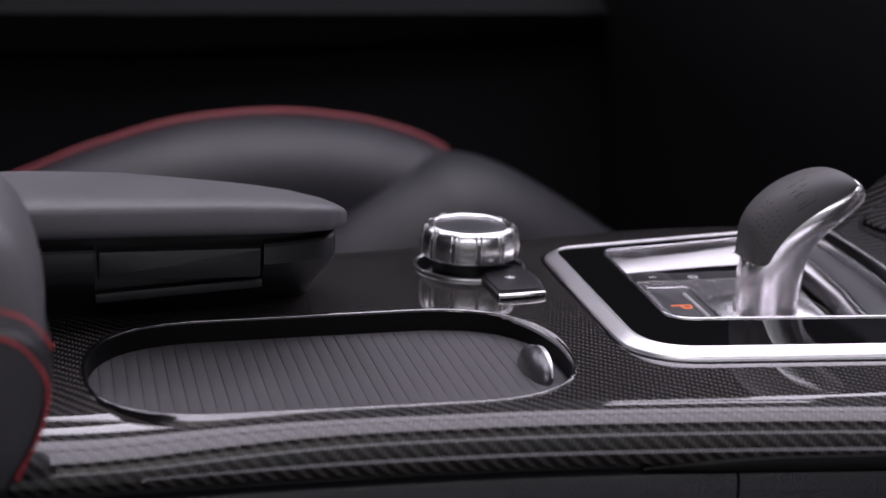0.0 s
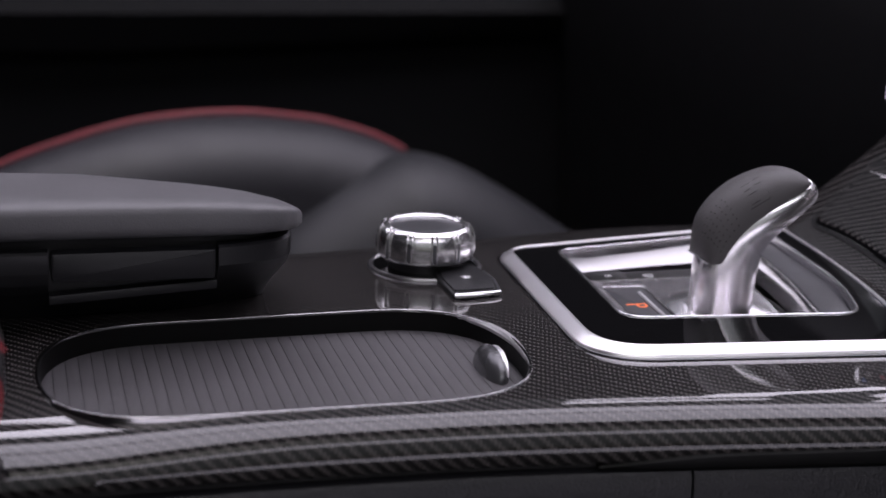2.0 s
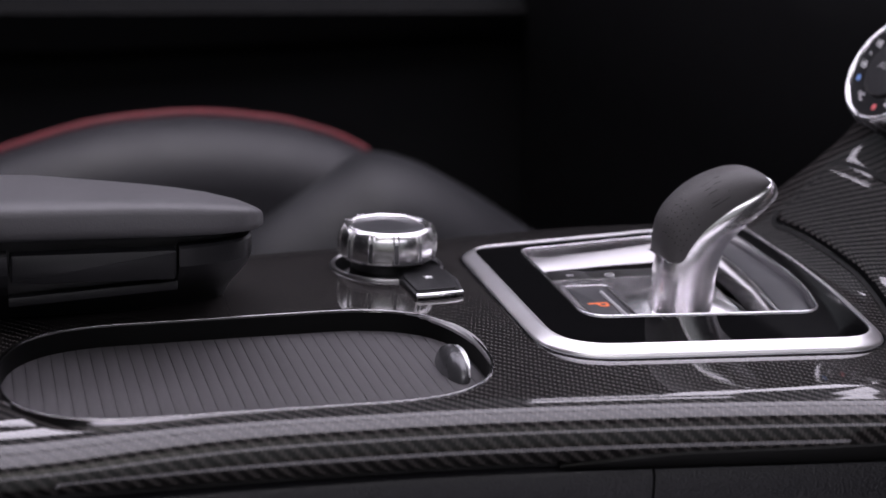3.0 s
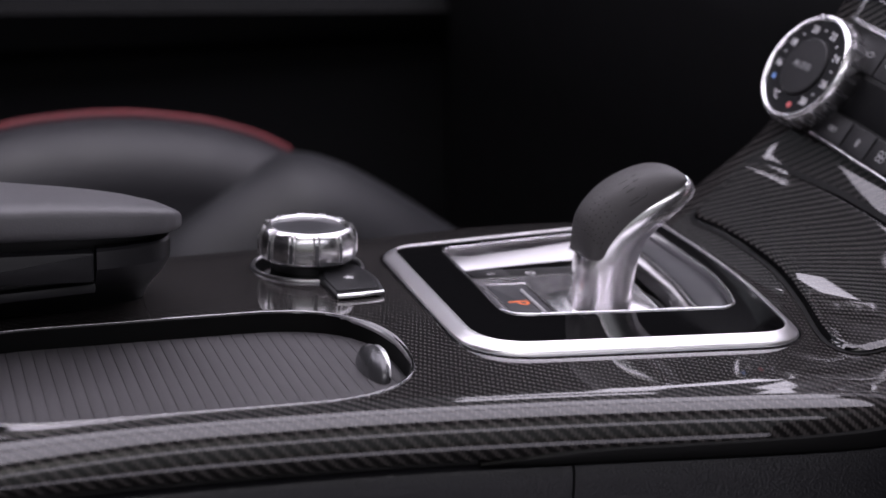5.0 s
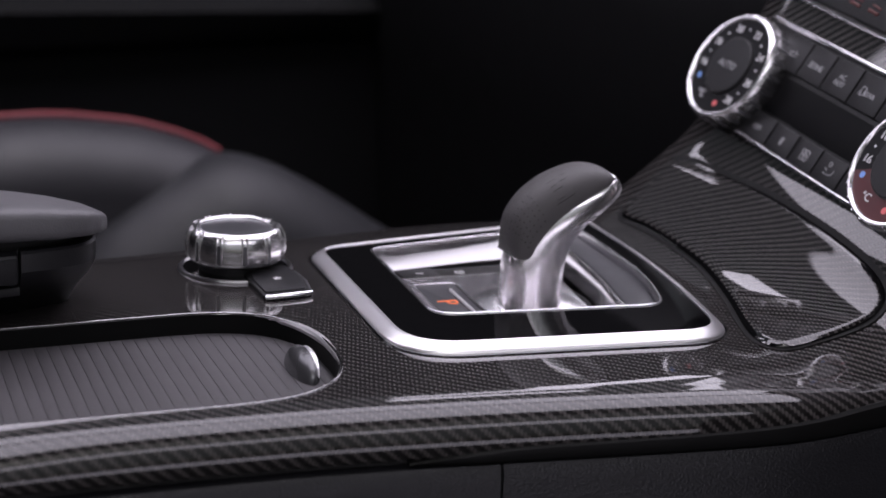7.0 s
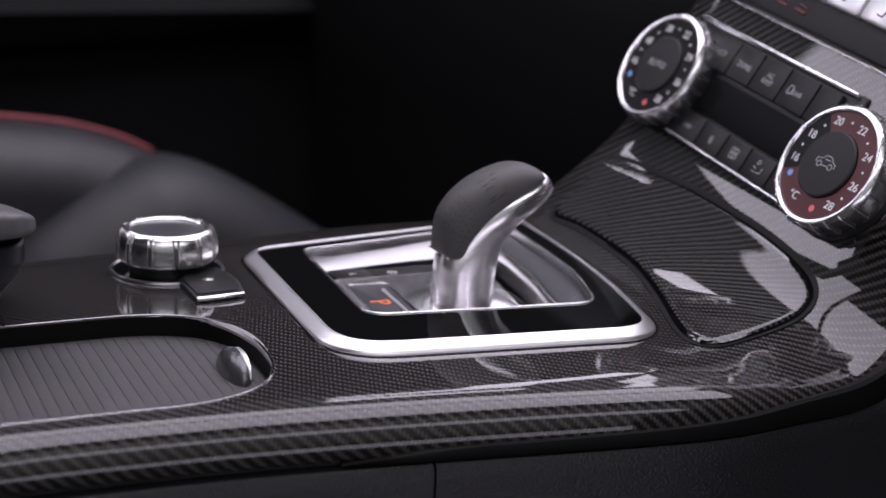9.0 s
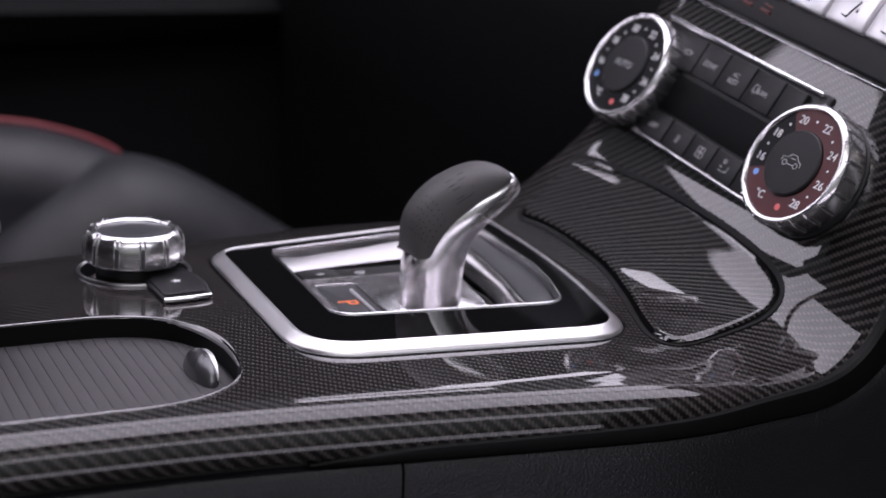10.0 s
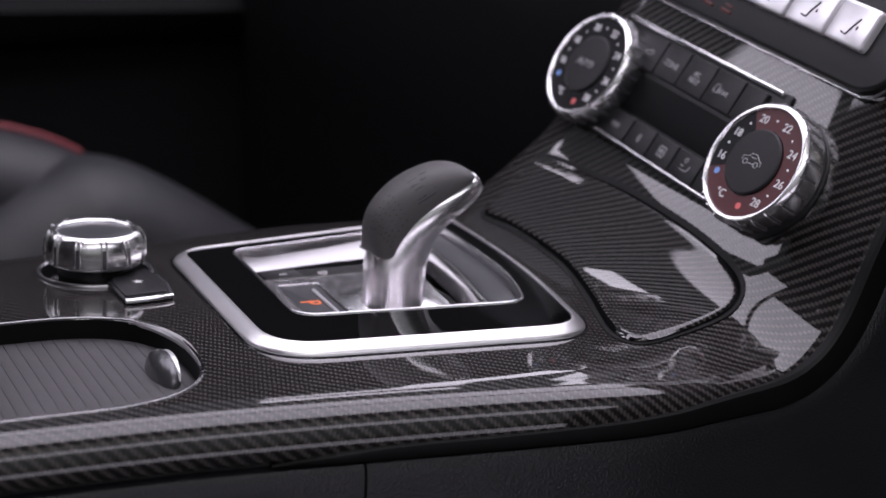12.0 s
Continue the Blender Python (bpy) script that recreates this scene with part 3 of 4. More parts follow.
part("display_end", block(0.2692, 0.2885, 0.6762, 0.6930, -0.0064, -0.0054, 0.0003), WELL, surround)
part("lower_tray", loft([[(x, 0.6750, -0.0045), (x, 0.6735, -0.0042), (x, 0.588, -0.0185), (x, 0.588, -0.024), (x, 0.6750, -0.024)] for x in (0.258, 0.30, 0.345)]), BRUSHED, surround, "brushed aluminium tray")
lettering("park_lamp", "D", 0.0065, WHITE, surround, pose(0.300, 0.6845, -0.0060, 0, 0, -90))
lettering("gear_lamp", "S", 0.005, WHITE, surround, pose(0.279, 0.6845, -0.0052, 0, 0, -90))
key = thing("park_key", "dark grey park key with a lit orange letter", "button", pose(0, 0, 0))
part("key_body", prism(rounded([(0.2645, 0.603), (0.2835, 0.602), (0.2880, 0.6615), (0.2680, 0.6620)], 0.0028, 4), -0.0200, -0.0040, 0.0009), GRAPHITE, key, "dark grey key")
part("key_rim", ring(rounded([(0.2635, 0.6018), (0.2848, 0.6008), (0.2893, 0.6628), (0.2668, 0.6635)], 0.0035, 4), rounded([(0.2643, 0.6026), (0.2838, 0.6016), (0.2883, 0.6618), (0.2678, 0.6625)], 0.003, 4), -0.0088, -0.0036, 0.0003), CHROME, key)
part("light_bar", tube([(0.2795, 0.613, -0.0036), (0.2818, 0.651, -0.0036)], 0.0009, 8), SILVER, key, "pale bar on the key")
lettering("letter", "P", 0.0135, LIT, key, pose(0.2735, 0.634, -0.0039, 0, 0, -88), "lit orange letter P")
disc = lathe([(0, -0.006), (0.012, -0.0063), (0.024, -0.0078), (0.0300, -0.0105), (0.0308, -0.016), (0, -0.016)], 72, pose(0.3155, 0.6345, -0.001, 8, 0, 0))
part("lever_disc", disc, BRUSHED, surround, "domed brushed aluminium disc")
part("disc_gap", lathe([(0.0308, -0.0150), (0.0312, -0.0098), (0.0328, -0.0092), (0.0332, -0.0150)], 72, pose(0.3155, 0.6345, -0.001, 8, 0, 0)), RECESS_BLACK, surround)
bow = smooth_line([(0.3440, 0.5900), (0.3465, 0.6050), (0.3490, 0.6170), (0.3535, 0.6360), (0.3565, 0.6540), (0.3595, 0.6750), (0.3610, 0.6900), (0.3615, 0.7140)], 30)
part("bow_rim", loft([[(x - 0.0030, y, -0.0110), (x - 0.0027, y, -0.0040), (x - 0.0016, y, -0.0004), (x - 0.0008, y, 0.0005), (x + 0.0008, y, 0.0006), (x + 0.0012, y, -0.0100)] for x, y in bow]), BRUSHED, surround, "bright curved rim beside the lever")
front = [(0.3785, 0.7160), (0.3768, 0.6900), (0.3748, 0.6600), (0.3725, 0.6360), (0.3690, 0.6190), (0.3575, 0.5870)]
part("quarter_plate", prism([(x + 0.0016, y) for x, y in bow[::-1]] + front[::-1], -0.014, 0.0004, 0.0007, 3), GRAPHITE, surround, "smooth graphite quarter plate")

# ---- gear lever ----
LY = 0.635
lever = thing("gear_lever", "aluminium gear selector lever with a grey leather-covered top", "gear lever", pose(0, 0, 0))


def egg(cx, cz, dx, dz, r, w, n=28, power=0.85):
    """A section across the way (dx, dz) in the plane of the lever, r thick and w wide."""
    d = Vector((dx, dz)).normalized()
    nx, nz = -d.y, d.x
    out = []
    for k in range(n):
        a = 2 * math.pi * k / n
        c, s = math.cos(a), math.sin(a)
        c, s = math.copysign(abs(c) ** power, c), math.copysign(abs(s) ** power, s)
        out.append((cx + nx * r * c, LY + w * s, cz + nz * r * c))
    return out


STEM = [(0.3145, -0.016, 0.0150, 0.0130), (0.3150, -0.006, 0.0146, 0.0128), (0.3155, 0.003, 0.0146, 0.0125), (0.3160, 0.012, 0.0146, 0.0125), (0.3185, 0.0215, 0.0140, 0.0130), (0.3230, 0.0295, 0.0126, 0.0140), (0.3295, 0.0355, 0.0110, 0.0148), (0.3370, 0.0403, 0.0096, 0.0148), (0.3440, 0.0442, 0.0084, 0.0140), (0.3502, 0.0475, 0.0072, 0.0122), (0.3540, 0.0494, 0.0054, 0.0092), (0.3557, 0.0503, 0.0025, 0.0050)]
line = smooth_line([s for s in [Vector(q) for q in STEM]], 56)
secs = []
for i, (x, z, r, w) in enumerate(line):
    a, b = line[max(i - 1, 0)], line[min(i + 1, len(line) - 1)]
    secs.append(egg(x, z, b[0] - a[0], b[1] - a[1], r, w))
part("stem", loft(secs), BRUSHED, lever, "satin aluminium stem")
SEAM = [(0.3016, 0.0178), (0.3045, 0.0173), (0.3085, 0.0180), (0.3110, 0.0234), (0.3160, 0.0308), (0.3225, 0.0370), (0.3300, 0.0423), (0.3385, 0.0470), (0.3470, 0.0510), (0.3515, 0.0527)]
BACK = [(0.3026, 0.0180), (0.3014, 0.0196), (0.3006, 0.0255), (0.3020, 0.0360), (0.3080, 0.0450), (0.3175, 0.0523), (0.3290, 0.0570), (0.3390, 0.0584), (0.3482, 0.0562), (0.3535, 0.0510)]
WIDE = [0.0106, 0.0116, 0.0126, 0.0134, 0.0140, 0.0145, 0.0147, 0.0143, 0.0128, 0.0075]
rows = smooth_line([Vector((*s, *b)) for s, b in zip(SEAM, BACK)], 44)
wide = smooth_line([Vector((w, 0)) for w in WIDE], 44)
secs = []
for (sx, sz, bx, bz), (w, _) in zip(rows, wide):
    sec = []
    for k in range(25):
        a = math.pi * k / 24
        c, s = math.cos(a), math.sin(a)
        c, s = math.copysign(abs(c) ** 0.8, c), abs(s) ** 0.75
        sec.append((sx + (bx - sx) * s, LY + w * c, sz + (bz - sz) * s))
    secs.append(sec)
part("leather_top", loft(secs), LEATHER_LEVER, lever, "grey leather cover with punched dots")


def on_top(f, g):
    """A place on the leather: f along the lever, g round it from the near side (0) to the crest (0.5)."""
    i = f * (len(rows) - 1)
    i0 = min(int(i), len(rows) - 2)
    w = i - i0
    r = Vector(rows[i0]).lerp(Vector(rows[i0 + 1]), w)
    wd = wide[i0][0] * (1 - w) + wide[i0 + 1][0] * w
    a = math.pi * (1 - g)
    c, s = math.copysign(abs(math.cos(a)) ** 0.8, math.cos(a)), abs(math.sin(a)) ** 0.75
    return Vector((r[0] + (r[2] - r[0]) * s, LY + wd * c, r[1] + (r[3] - r[1]) * s))


# black beads stand in for the shaded holes in the leather
dot = bmesh.new()
bmesh.ops.create_icosphere(dot, subdivisions=1, radius=0.00034)
dot_mesh = finish("punched_dot", dot, RECESS_BLACK, 40)
for row in range(6):
    for k in range(7):
        p = on_top(0.28 + row * 0.035 + 0.006 * (k % 2), 0.06 + 0.058 * k)
        part("punched_dot", dot_mesh, RECESS_BLACK, lever, m=Matrix.Translation(p))
for pts in ([(0.60, 0.13), (0.56, 0.13), (0.56, 0.24), (0.60, 0.24)], [(0.545, 0.10), (0.65, 0.10), (0.65, 0.18)], [(0.55, 0.30), (0.58, 0.30)], [(0.60, 0.32), (0.63, 0.32)], [(0.55, 0.38), (0.59, 0.38)], [(0.61, 0.40), (0.64, 0.40)]):
    part("embossed_mark", tube([on_top(*p) for p in pts], 0.00017, 6), RECESS_BLACK, lever)
part("collar", tube([on_top(0.02, g / 10) + Vector((0, 0, -0.0003)) for g in range(11)], 0.0005, 6), CHROME, lever)

# ---- carbon storage lid ----
lid = thing("storage_lid", "closed glossy carbon fibre storage lid with a dark joint round it", "storage lid", pose(0, 0, 0))
LINE = spine_line(721)


def console_at(x, y, off=0.0):
    i = min(range(1, len(LINE) - 1), key=lambda k: abs(LINE[k][0] - x))
    a, b = LINE[i - 1], LINE[i + 1]
    t = Vector((b[0] - a[0], b[2] - a[2])).normalized()
    z = LINE[i][2] + (x - LINE[i][0]) * t.y / max(t.x, 0.05)
    return console_point(x, z, t.x, t.y, y, off)


LID_REAR = [(0.3900, 0.5246), (0.3820, 0.5256), (0.3775, 0.5330), (0.3800, 0.5500), (0.3941, 0.5899), (0.4031, 0.6263), (0.4058, 0.6595), (0.4060, 0.6899), (0.4045, 0.712), (0.4085, 0.719)]
LID_FRONT = [(0.4250, 0.5300), (0.4354, 0.5330), (0.4425, 0.5385), (0.4462, 0.5514), (0.4477, 0.5745), (0.4475, 0.6077), (0.4458, 0.6464), (0.4430, 0.6753), (0.4400, 0.705), (0.4365, 0.7165)]


def lid_mesh(grow, off, thick, soft=1.0):
    rear, front = smooth_line(lid_side(grow, -1), 75), smooth_line(lid_side(grow, 1), 75)
    bm = bmesh.new()
    lay = bm.loops.layers.uv.new("UVMap")
    steps = [0.0, 0.008, 0.018, 0.030, 0.045, 0.065] + [0.1 + 0.8 * k / 16 for k in range(17)]
    steps += [1 - w for w in steps[5::-1]]
    n = len(steps)
    m = len(rear)
    top, low, uv = [], [], []
    for i, ((xa, ya), (xb, yb)) in enumerate(zip(rear, front)):
        rt, rl, ru = [], [], []
        for w in steps:
            x, y = xa + (xb - xa) * w, ya + (yb - ya) * w
            span = math.hypot(xb - xa, yb - ya)
            rim = min(w * span, (1 - w) * span, abs(y - rear[0][1] * (1 - w) - front[0][1] * w) + 0.0002, abs(rear[-1][1] * (1 - w) + front[-1][1] * w - y) + 0.0002)
            dip = 0.0020 * max(0.0, 1 - rim / 0.0032) ** 2
            rt.append(bm.verts.new(console_at(x, y, off - dip * soft)))
            rl.append(bm.verts.new(console_at(x, y, off - thick)))
            ru.append((x * 1.0 + max(0, x - 0.41) * 0.5, -y))
        top.append(rt), low.append(rl), uv.append(ru)

    def quad(v, us, edge=0):
        f = bm.faces.new(v)
        f.material_index = edge
        for lo, w in zip(f.loops, us):
            lo[lay].uv = w

    for i in range(m - 1):
        for k in range(n - 1):
            us = (uv[i][k], uv[i][k + 1], uv[i + 1][k + 1], uv[i + 1][k])
            quad((top[i][k], top[i][k + 1], top[i + 1][k + 1], top[i + 1][k]), us, 1 if min(k, n - 2 - k) < 3 or min(i, m - 2 - i) < 1 else 0)
            quad((low[i][k + 1], low[i][k], low[i + 1][k], low[i + 1][k + 1]), us)
    rim = [(i, 0) for i in range(m)] + [(m - 1, k) for k in range(1, n)] + [(i, n - 1) for i in range(m - 2, -1, -1)] + [(0, k) for k in range(n - 2, 0, -1)]
    for (i, k), (p, q) in zip(rim, rim[1:] + rim[:1]):
        quad((top[i][k], low[i][k], low[p][q], top[p][q]), (uv[i][k], uv[i][k], uv[p][q], uv[p][q]), 1)
    return bm


def lid_side(grow, side):
    src = LID_REAR if side < 0 else LID_FRONT
    out = [(x + side * grow, y) for x, y in src]
    out[0] = (out[0][0], out[0][1] - grow)
    out[1] = (out[1][0], out[1][1] - grow * 0.7)
    out[-1] = (out[-1][0], out[-1][1] + grow)
    return out


# no groove is cut: a flat black strip stands for its shade
part("joint", lid_mesh(0.0020, 0.0005, 0.002, 0.0), WELL, lid, "black strip standing in for the groove round the lid")
panel = part("lid_panel", lid_mesh(0.0, 0.0030, 0.0036), CARBON, lid, "carbon fibre lid with rounded corners")
panel.data.materials.append(GLOSS)

# ---- climate panel ----
climate = thing("climate_panel", "dark grey climate control panel with chrome strips and a blank display", "control panel", PANEL)
part("housing", block(-0.150, -0.014, -0.0275, 0.0355, -0.012, 0.0015, 0.0012), BLACK, climate, "black panel housing")
part("chrome_strip", block(-0.152, -0.020, 0.0328, 0.0354, 0.0, 0.0034, 0.0009), CHROME, climate, "thin chrome strip")
part("chrome_strip", block(-0.128, -0.012, -0.0274, -0.0252, 0.0, 0.0032, 0.0008), CHROME, climate, "thin chrome strip")
part("display", block(-0.1185, -0.030, -0.0098, 0.0104, 0.0012, 0.0020, 0.0003), GLASS_OFF, climate, "blank black display")
part("display_key", block(-0.1290, -0.1195, 0.0035, 0.0118, 0.0012, 0.0030, 0.0006), DARK_METAL, climate)
part("display_key", block(-0.1290, -0.1195, -0.0040, 0.0020, 0.0012, 0.0030, 0.0006), DARK_METAL, climate)


def key_at(x0, x1, y0, y1, words, size, marks=()):
    k = part("button", block(x0 + 0.0004, x1 - 0.0004, y0, y1, 0.0012, 0.0040, 0.0006), BUTTON, climate, "dark grey push button")
    cx, cy = (x0 + x1) / 2, (y0 + y1) / 2
    rows_ = words.split("/") if words else []
    for i, w in enumerate(rows_):
        lettering("legend", w, size, DIM, k, pose(cx, cy - 0.0008 + (len(rows_) - 1 - 2 * i) * size * 0.46, 0.00405))
    for pts in marks:
        part("icon", tube([(cx + x, cy + y, 0.0041) for x, y in pts], 0.00028, 6), DIM, k)
    return k


def loop(cx, cy, r, n=10, sx=1.0):
    return [(cx + sx * r * math.cos(2 * math.pi * i / n), cy + r * math.sin(2 * math.pi * i / n)) for i in range(n + 1)]


top = [(-0.1310, -0.1100), (-0.1100, -0.0895), (-0.0895, -0.0670), (-0.0670, -0.0440), (-0.0440, -0.0270)]
key_at(*top[0], 0.0128, 0.0312, "", 0.003, ([(-0.003, 0.0), (0.002, 0.0015), (0.003, -0.001), (-0.002, -0.0014), (-0.003, 0.0)], [(0.002, 0.0005), (0.004, 0.0005)]))
key_at(*top[1], 0.0128, 0.0312, "ZONE", 0.0042)
key_at(*top[2], 0.0128, 0.0312, "A/C".replace("/", "") + "/REST", 0.0038)
key_at(*top[3], 0.0128, 0.0312, "REAR", 0.0036, ([(-0.006, 0.002), (-0.0075, -0.002), (-0.003, -0.002), (-0.0035, 0.002), (-0.006, 0.002)], [(-0.006, -0.0005), (-0.0055, -0.003)]))
key_at(*top[4], 0.0128, 0.0312, "", 0.003)
low = [(-0.1240, -0.1005), (-0.1005, -0.0800), (-0.0800, -0.0600), (-0.0600, -0.0390), (-0.0390, -0.0250)]
key_at(*low[0], -0.0250, -0.0112, "OFF", 0.0040)
key_at(*low[1], -0.0250, -0.0112, "", 0.003, (loop(0, 0.0006, 0.0009), loop(0, -0.0012, 0.0009)))
key_at(*low[2], -0.0250, -0.0112, "", 0.003, (loop(-0.0014, 0.0014, 0.0014), loop(0.0014, 0.0014, 0.0014), loop(-0.0014, -0.0014, 0.0014), loop(0.0014, -0.0014, 0.0014)))
key_at(*low[3], -0.0250, -0.0112, "", 0.003, (loop(-0.001, 0.0028, 0.001), [(0.0035, 0.001), (0.003, -0.0018), (-0.0005, -0.0024)], [(-0.003, 0.0), (-0.0012, -0.0005)], [(-0.003, -0.0022), (-0.0012, -0.0024)]))
key_at(*low[4], -0.0250, -0.0112, "", 0.003)


def temperature_dial(at, label, legend, red_from):
    d = thing("temperature_dial", label, "control knob", at, "temperature dials on the climate panel")
    part("collar", lathe([(0.0270, -0.014), (0.0300, -0.010), (0.0308, -0.003), (0.0306, -0.0002), (0.0296, 0.0005), (0.0280, 0.0005)], 72), BLACK, d, "black rubber collar")
    part("grip", lathe([(0.0285, 0.0), (0.0294, 0.0008), (0.0299, 0.0022), (0.0301, 0.0085), (0.0300, 0.0128), (0.0293, 0.0147), (0.0281, 0.0156), (0.0271, 0.0155), (0.0265, 0.0148), (0.0263, 0.0138), (0.020, 0.0138)], 96), CHROME, d, "ridged chrome grip ring")
    face_mat, low_mat = FACE, RED
    n = 96
    for name, mat, a0, a1 in (("scale", face_mat, red_from[1], red_from[0] + 360), ("red_scale", low_mat, red_from[0], red_from[1])):
        if a1 <= a0:
            continue
        bm = bmesh.new()
        steps = max(8, int((a1 - a0) / 4))
        prev = None
        for i in range(steps + 1):
            a = radians(a0 + (a1 - a0) * i / steps)
            cur = [bm.verts.new((r * math.cos(a), r * math.sin(a), z)) for r, z in ((0.0162, 0.0134), (0.0162, 0.0142), (0.0264, 0.0142), (0.0264, 0.0134))]
            if prev:
                for q in range(4):
                    bm.faces.new((prev[q - 1], prev[q], cur[q], cur[q - 1]))
            else:
                bm.faces.new(cur)
            prev = cur
        bm.faces.new(prev[::-1])
        part(name, bm, mat, d, "dark red scale band" if mat is RED else "black scale band")
    part("hub", lathe([(0.0160, 0.0125), (0.0160, 0.0150), (0.0152, 0.0157), (0.008, 0.0160), (0, 0.0161)], 64), BUTTON, d, "dark grey push hub")
    for k in range(24):
        a = 15 * k + 5
        m = pose(0, 0, 0, 0, 0, a)
        bar = tube([(0.0300, 0, 0.003), (0.0303, 0, 0.0065), (0.03035, 0, 0.0105), (0.0301, 0, 0.0130), (0.0290, 0, 0.0149)], 0.00038, 6)
        bar.transform(m)
        part("ridge", bar, CHROME, d)
        part("groove", block(-0.0006, 0.0006, -0.0042, 0.0042, 0, 0.0003, 0.0001, m @ pose(0.0300, 0.0012, 0.0085, 90, 0, 90)), DARK_METAL, d)
    for deg, w in ((188, "16"), (153, "18"), (112, "20"), (68, "22"), (27, "24"), (-12, "26"), (-50, "28")):
        a = radians(deg)
        lettering("number", w, 0.0056, WHITE, d, pose(0.0213 * math.cos(a), 0.0213 * math.sin(a), 0.0143))
    for deg in (170, 133, 90, 47, 8, -31):
        a = radians(deg)
        part("tick", lathe([(0.0006, 0), (0.0006, 0.0002), (0, 0.0002)], 10, pose(0.0213 * math.cos(a), 0.0213 * math.sin(a), 0.0142)), WHITE, d)
    for deg, mat, r in ((209, BLUE_DOT, 0.0016), (-76, RED_DOT, 0.0016)):
        a = radians(deg)
        part("dot", lathe([(r, 0), (r, 0.0002), (0, 0.0002)], 16, pose(0.0213 * math.cos(a), 0.0213 * math.sin(a), 0.0142)), mat, d, "blue dot" if mat is BLUE_DOT else "red dot")
    a = radians(-116)
    lettering("unit", "\u00b0C", 0.0055, WHITE, d, pose(0.0208 * math.cos(a), 0.0208 * math.sin(a), 0.0143))
    if legend:
        lettering("legend", legend, 0.0052, DIM, d, pose(0, 0, 0.01612))
    else:
        for pts in ([(-0.0062, -0.0008), (-0.006, 0.0012), (-0.003, 0.0016), (-0.0012, 0.0034), (0.0022, 0.0034), (0.0042, 0.0014), (0.0062, 0.0006), (0.0064, -0.0012)], loop(-0.0036, -0.0012, 0.0013), loop(0.0036, -0.0012, 0.0013), [(-0.0022, -0.0014), (0.0022, -0.0014)], [(-0.001, 0.0016), (0.0024, 0.0016)]):
            part("car_icon", tube([(x, y, 0.01612) for x, y in pts], 0.00024, 6), DIM, d)
    return d


temperature_dial(on_panel(0.0, 0.0, 0.0, 4), "ridged chrome temperature dial with a dark red scale and car symbol", "", (-158, 125))
temperature_dial(on_panel(0.1464, 0.0, 0.0, 4), "ridged chrome temperature dial with a black scale", "AUTO", (-30, -30))

# ---- switch bank above the climate panel ----
bank = thing("switch_bank", "black switch bank with a row of silver buttons", "control panel", PANEL)
part("bank_body", prism(rounded([(-0.170, 0.0495), (0.022, 0.0495), (0.034, 0.060), (0.030, 0.112), (-0.170, 0.112)], [0.002, 0.010, 0.008, 0.004, 0.002], 6), -0.010, 0.0042, 0.002), BLACK, bank, "black bank housing")
part("bank_rim", tube([(-0.170, 0.0486, 0.0016), (0.0215, 0.0486, 0.0016), (0.0285, 0.0515, 0.0016), (0.0335, 0.058, 0.0016)], 0.0009, 8), CHROME, bank)
xs = [-0.1000, -0.0715, -0.0450, -0.0155, 0.0120]
for x0, x1 in zip(xs, xs[1:]):
    b = part("silver_button", block(x0 + 0.0005, x1 - 0.0005, 0.0655, 0.0860, 0.003, 0.0080, 0.0016), SILVER, bank, "silver push button")
    cx = (x0 + x1) / 2
    part("icon", tube([(cx - 0.004, 0.0705, 0.0081), (cx - 0.0005, 0.0700, 0.0081), (cx + 0.001, 0.0740, 0.0081), (cx + 0.0035, 0.0790, 0.0081)], 0.00045, 6), BLACK, b)
    part("icon", tube([(cx + 0.004, 0.0735 + k, 0.0081) for k in (0, 0.0016)], 0.0005, 6), BLACK, b)
for cx in (-0.101, -0.086):
    part("warning_mark", tube([(cx - 0.004, 0.0575, 0.0043), (cx + 0.004, 0.0570, 0.0043)], 0.0009, 6), LIT_DIM, bank, "faint red warning mark")
    part("warning_mark", tube([(cx - 0.003, 0.0605, 0.0043), (cx + 0.004, 0.0598, 0.0043)], 0.0006, 6), LIT_DIM, bank, "faint red warning mark")

# ---- armrest ----
rest = thing("armrest", "padded grey leather armrest lid on a black storage box", "armrest", pose(0, 0, 0))
NEAR_TOP = [(-0.34, 0.0572), (-0.01, 0.0572), (0.04, 0.0566), (0.07, 0.0562), (0.09, 0.0550), (0.105, 0.0528), (0.113, 0.0506), (0.1195, 0.0478)]
FAR_TOP = [(-0.34, 0.0490), (-0.01, 0.0490), (0.03, 0.0472), (0.06, 0.0448), (0.09, 0.0425), (0.107, 0.0412), (0.1195, 0.0405)]
NEAR_EDGE = [(-0.34, 0.616), (0.08, 0.616), (0.098, 0.6180), (0.110, 0.6225), (0.116, 0.6275), (0.1195, 0.634)]
FAR_EDGE = [(-0.34, 0.712), (0.03, 0.711), (0.06, 0.705), (0.085, 0.699), (0.102, 0.690), (0.113, 0.678), (0.1195, 0.664)]
secs = []
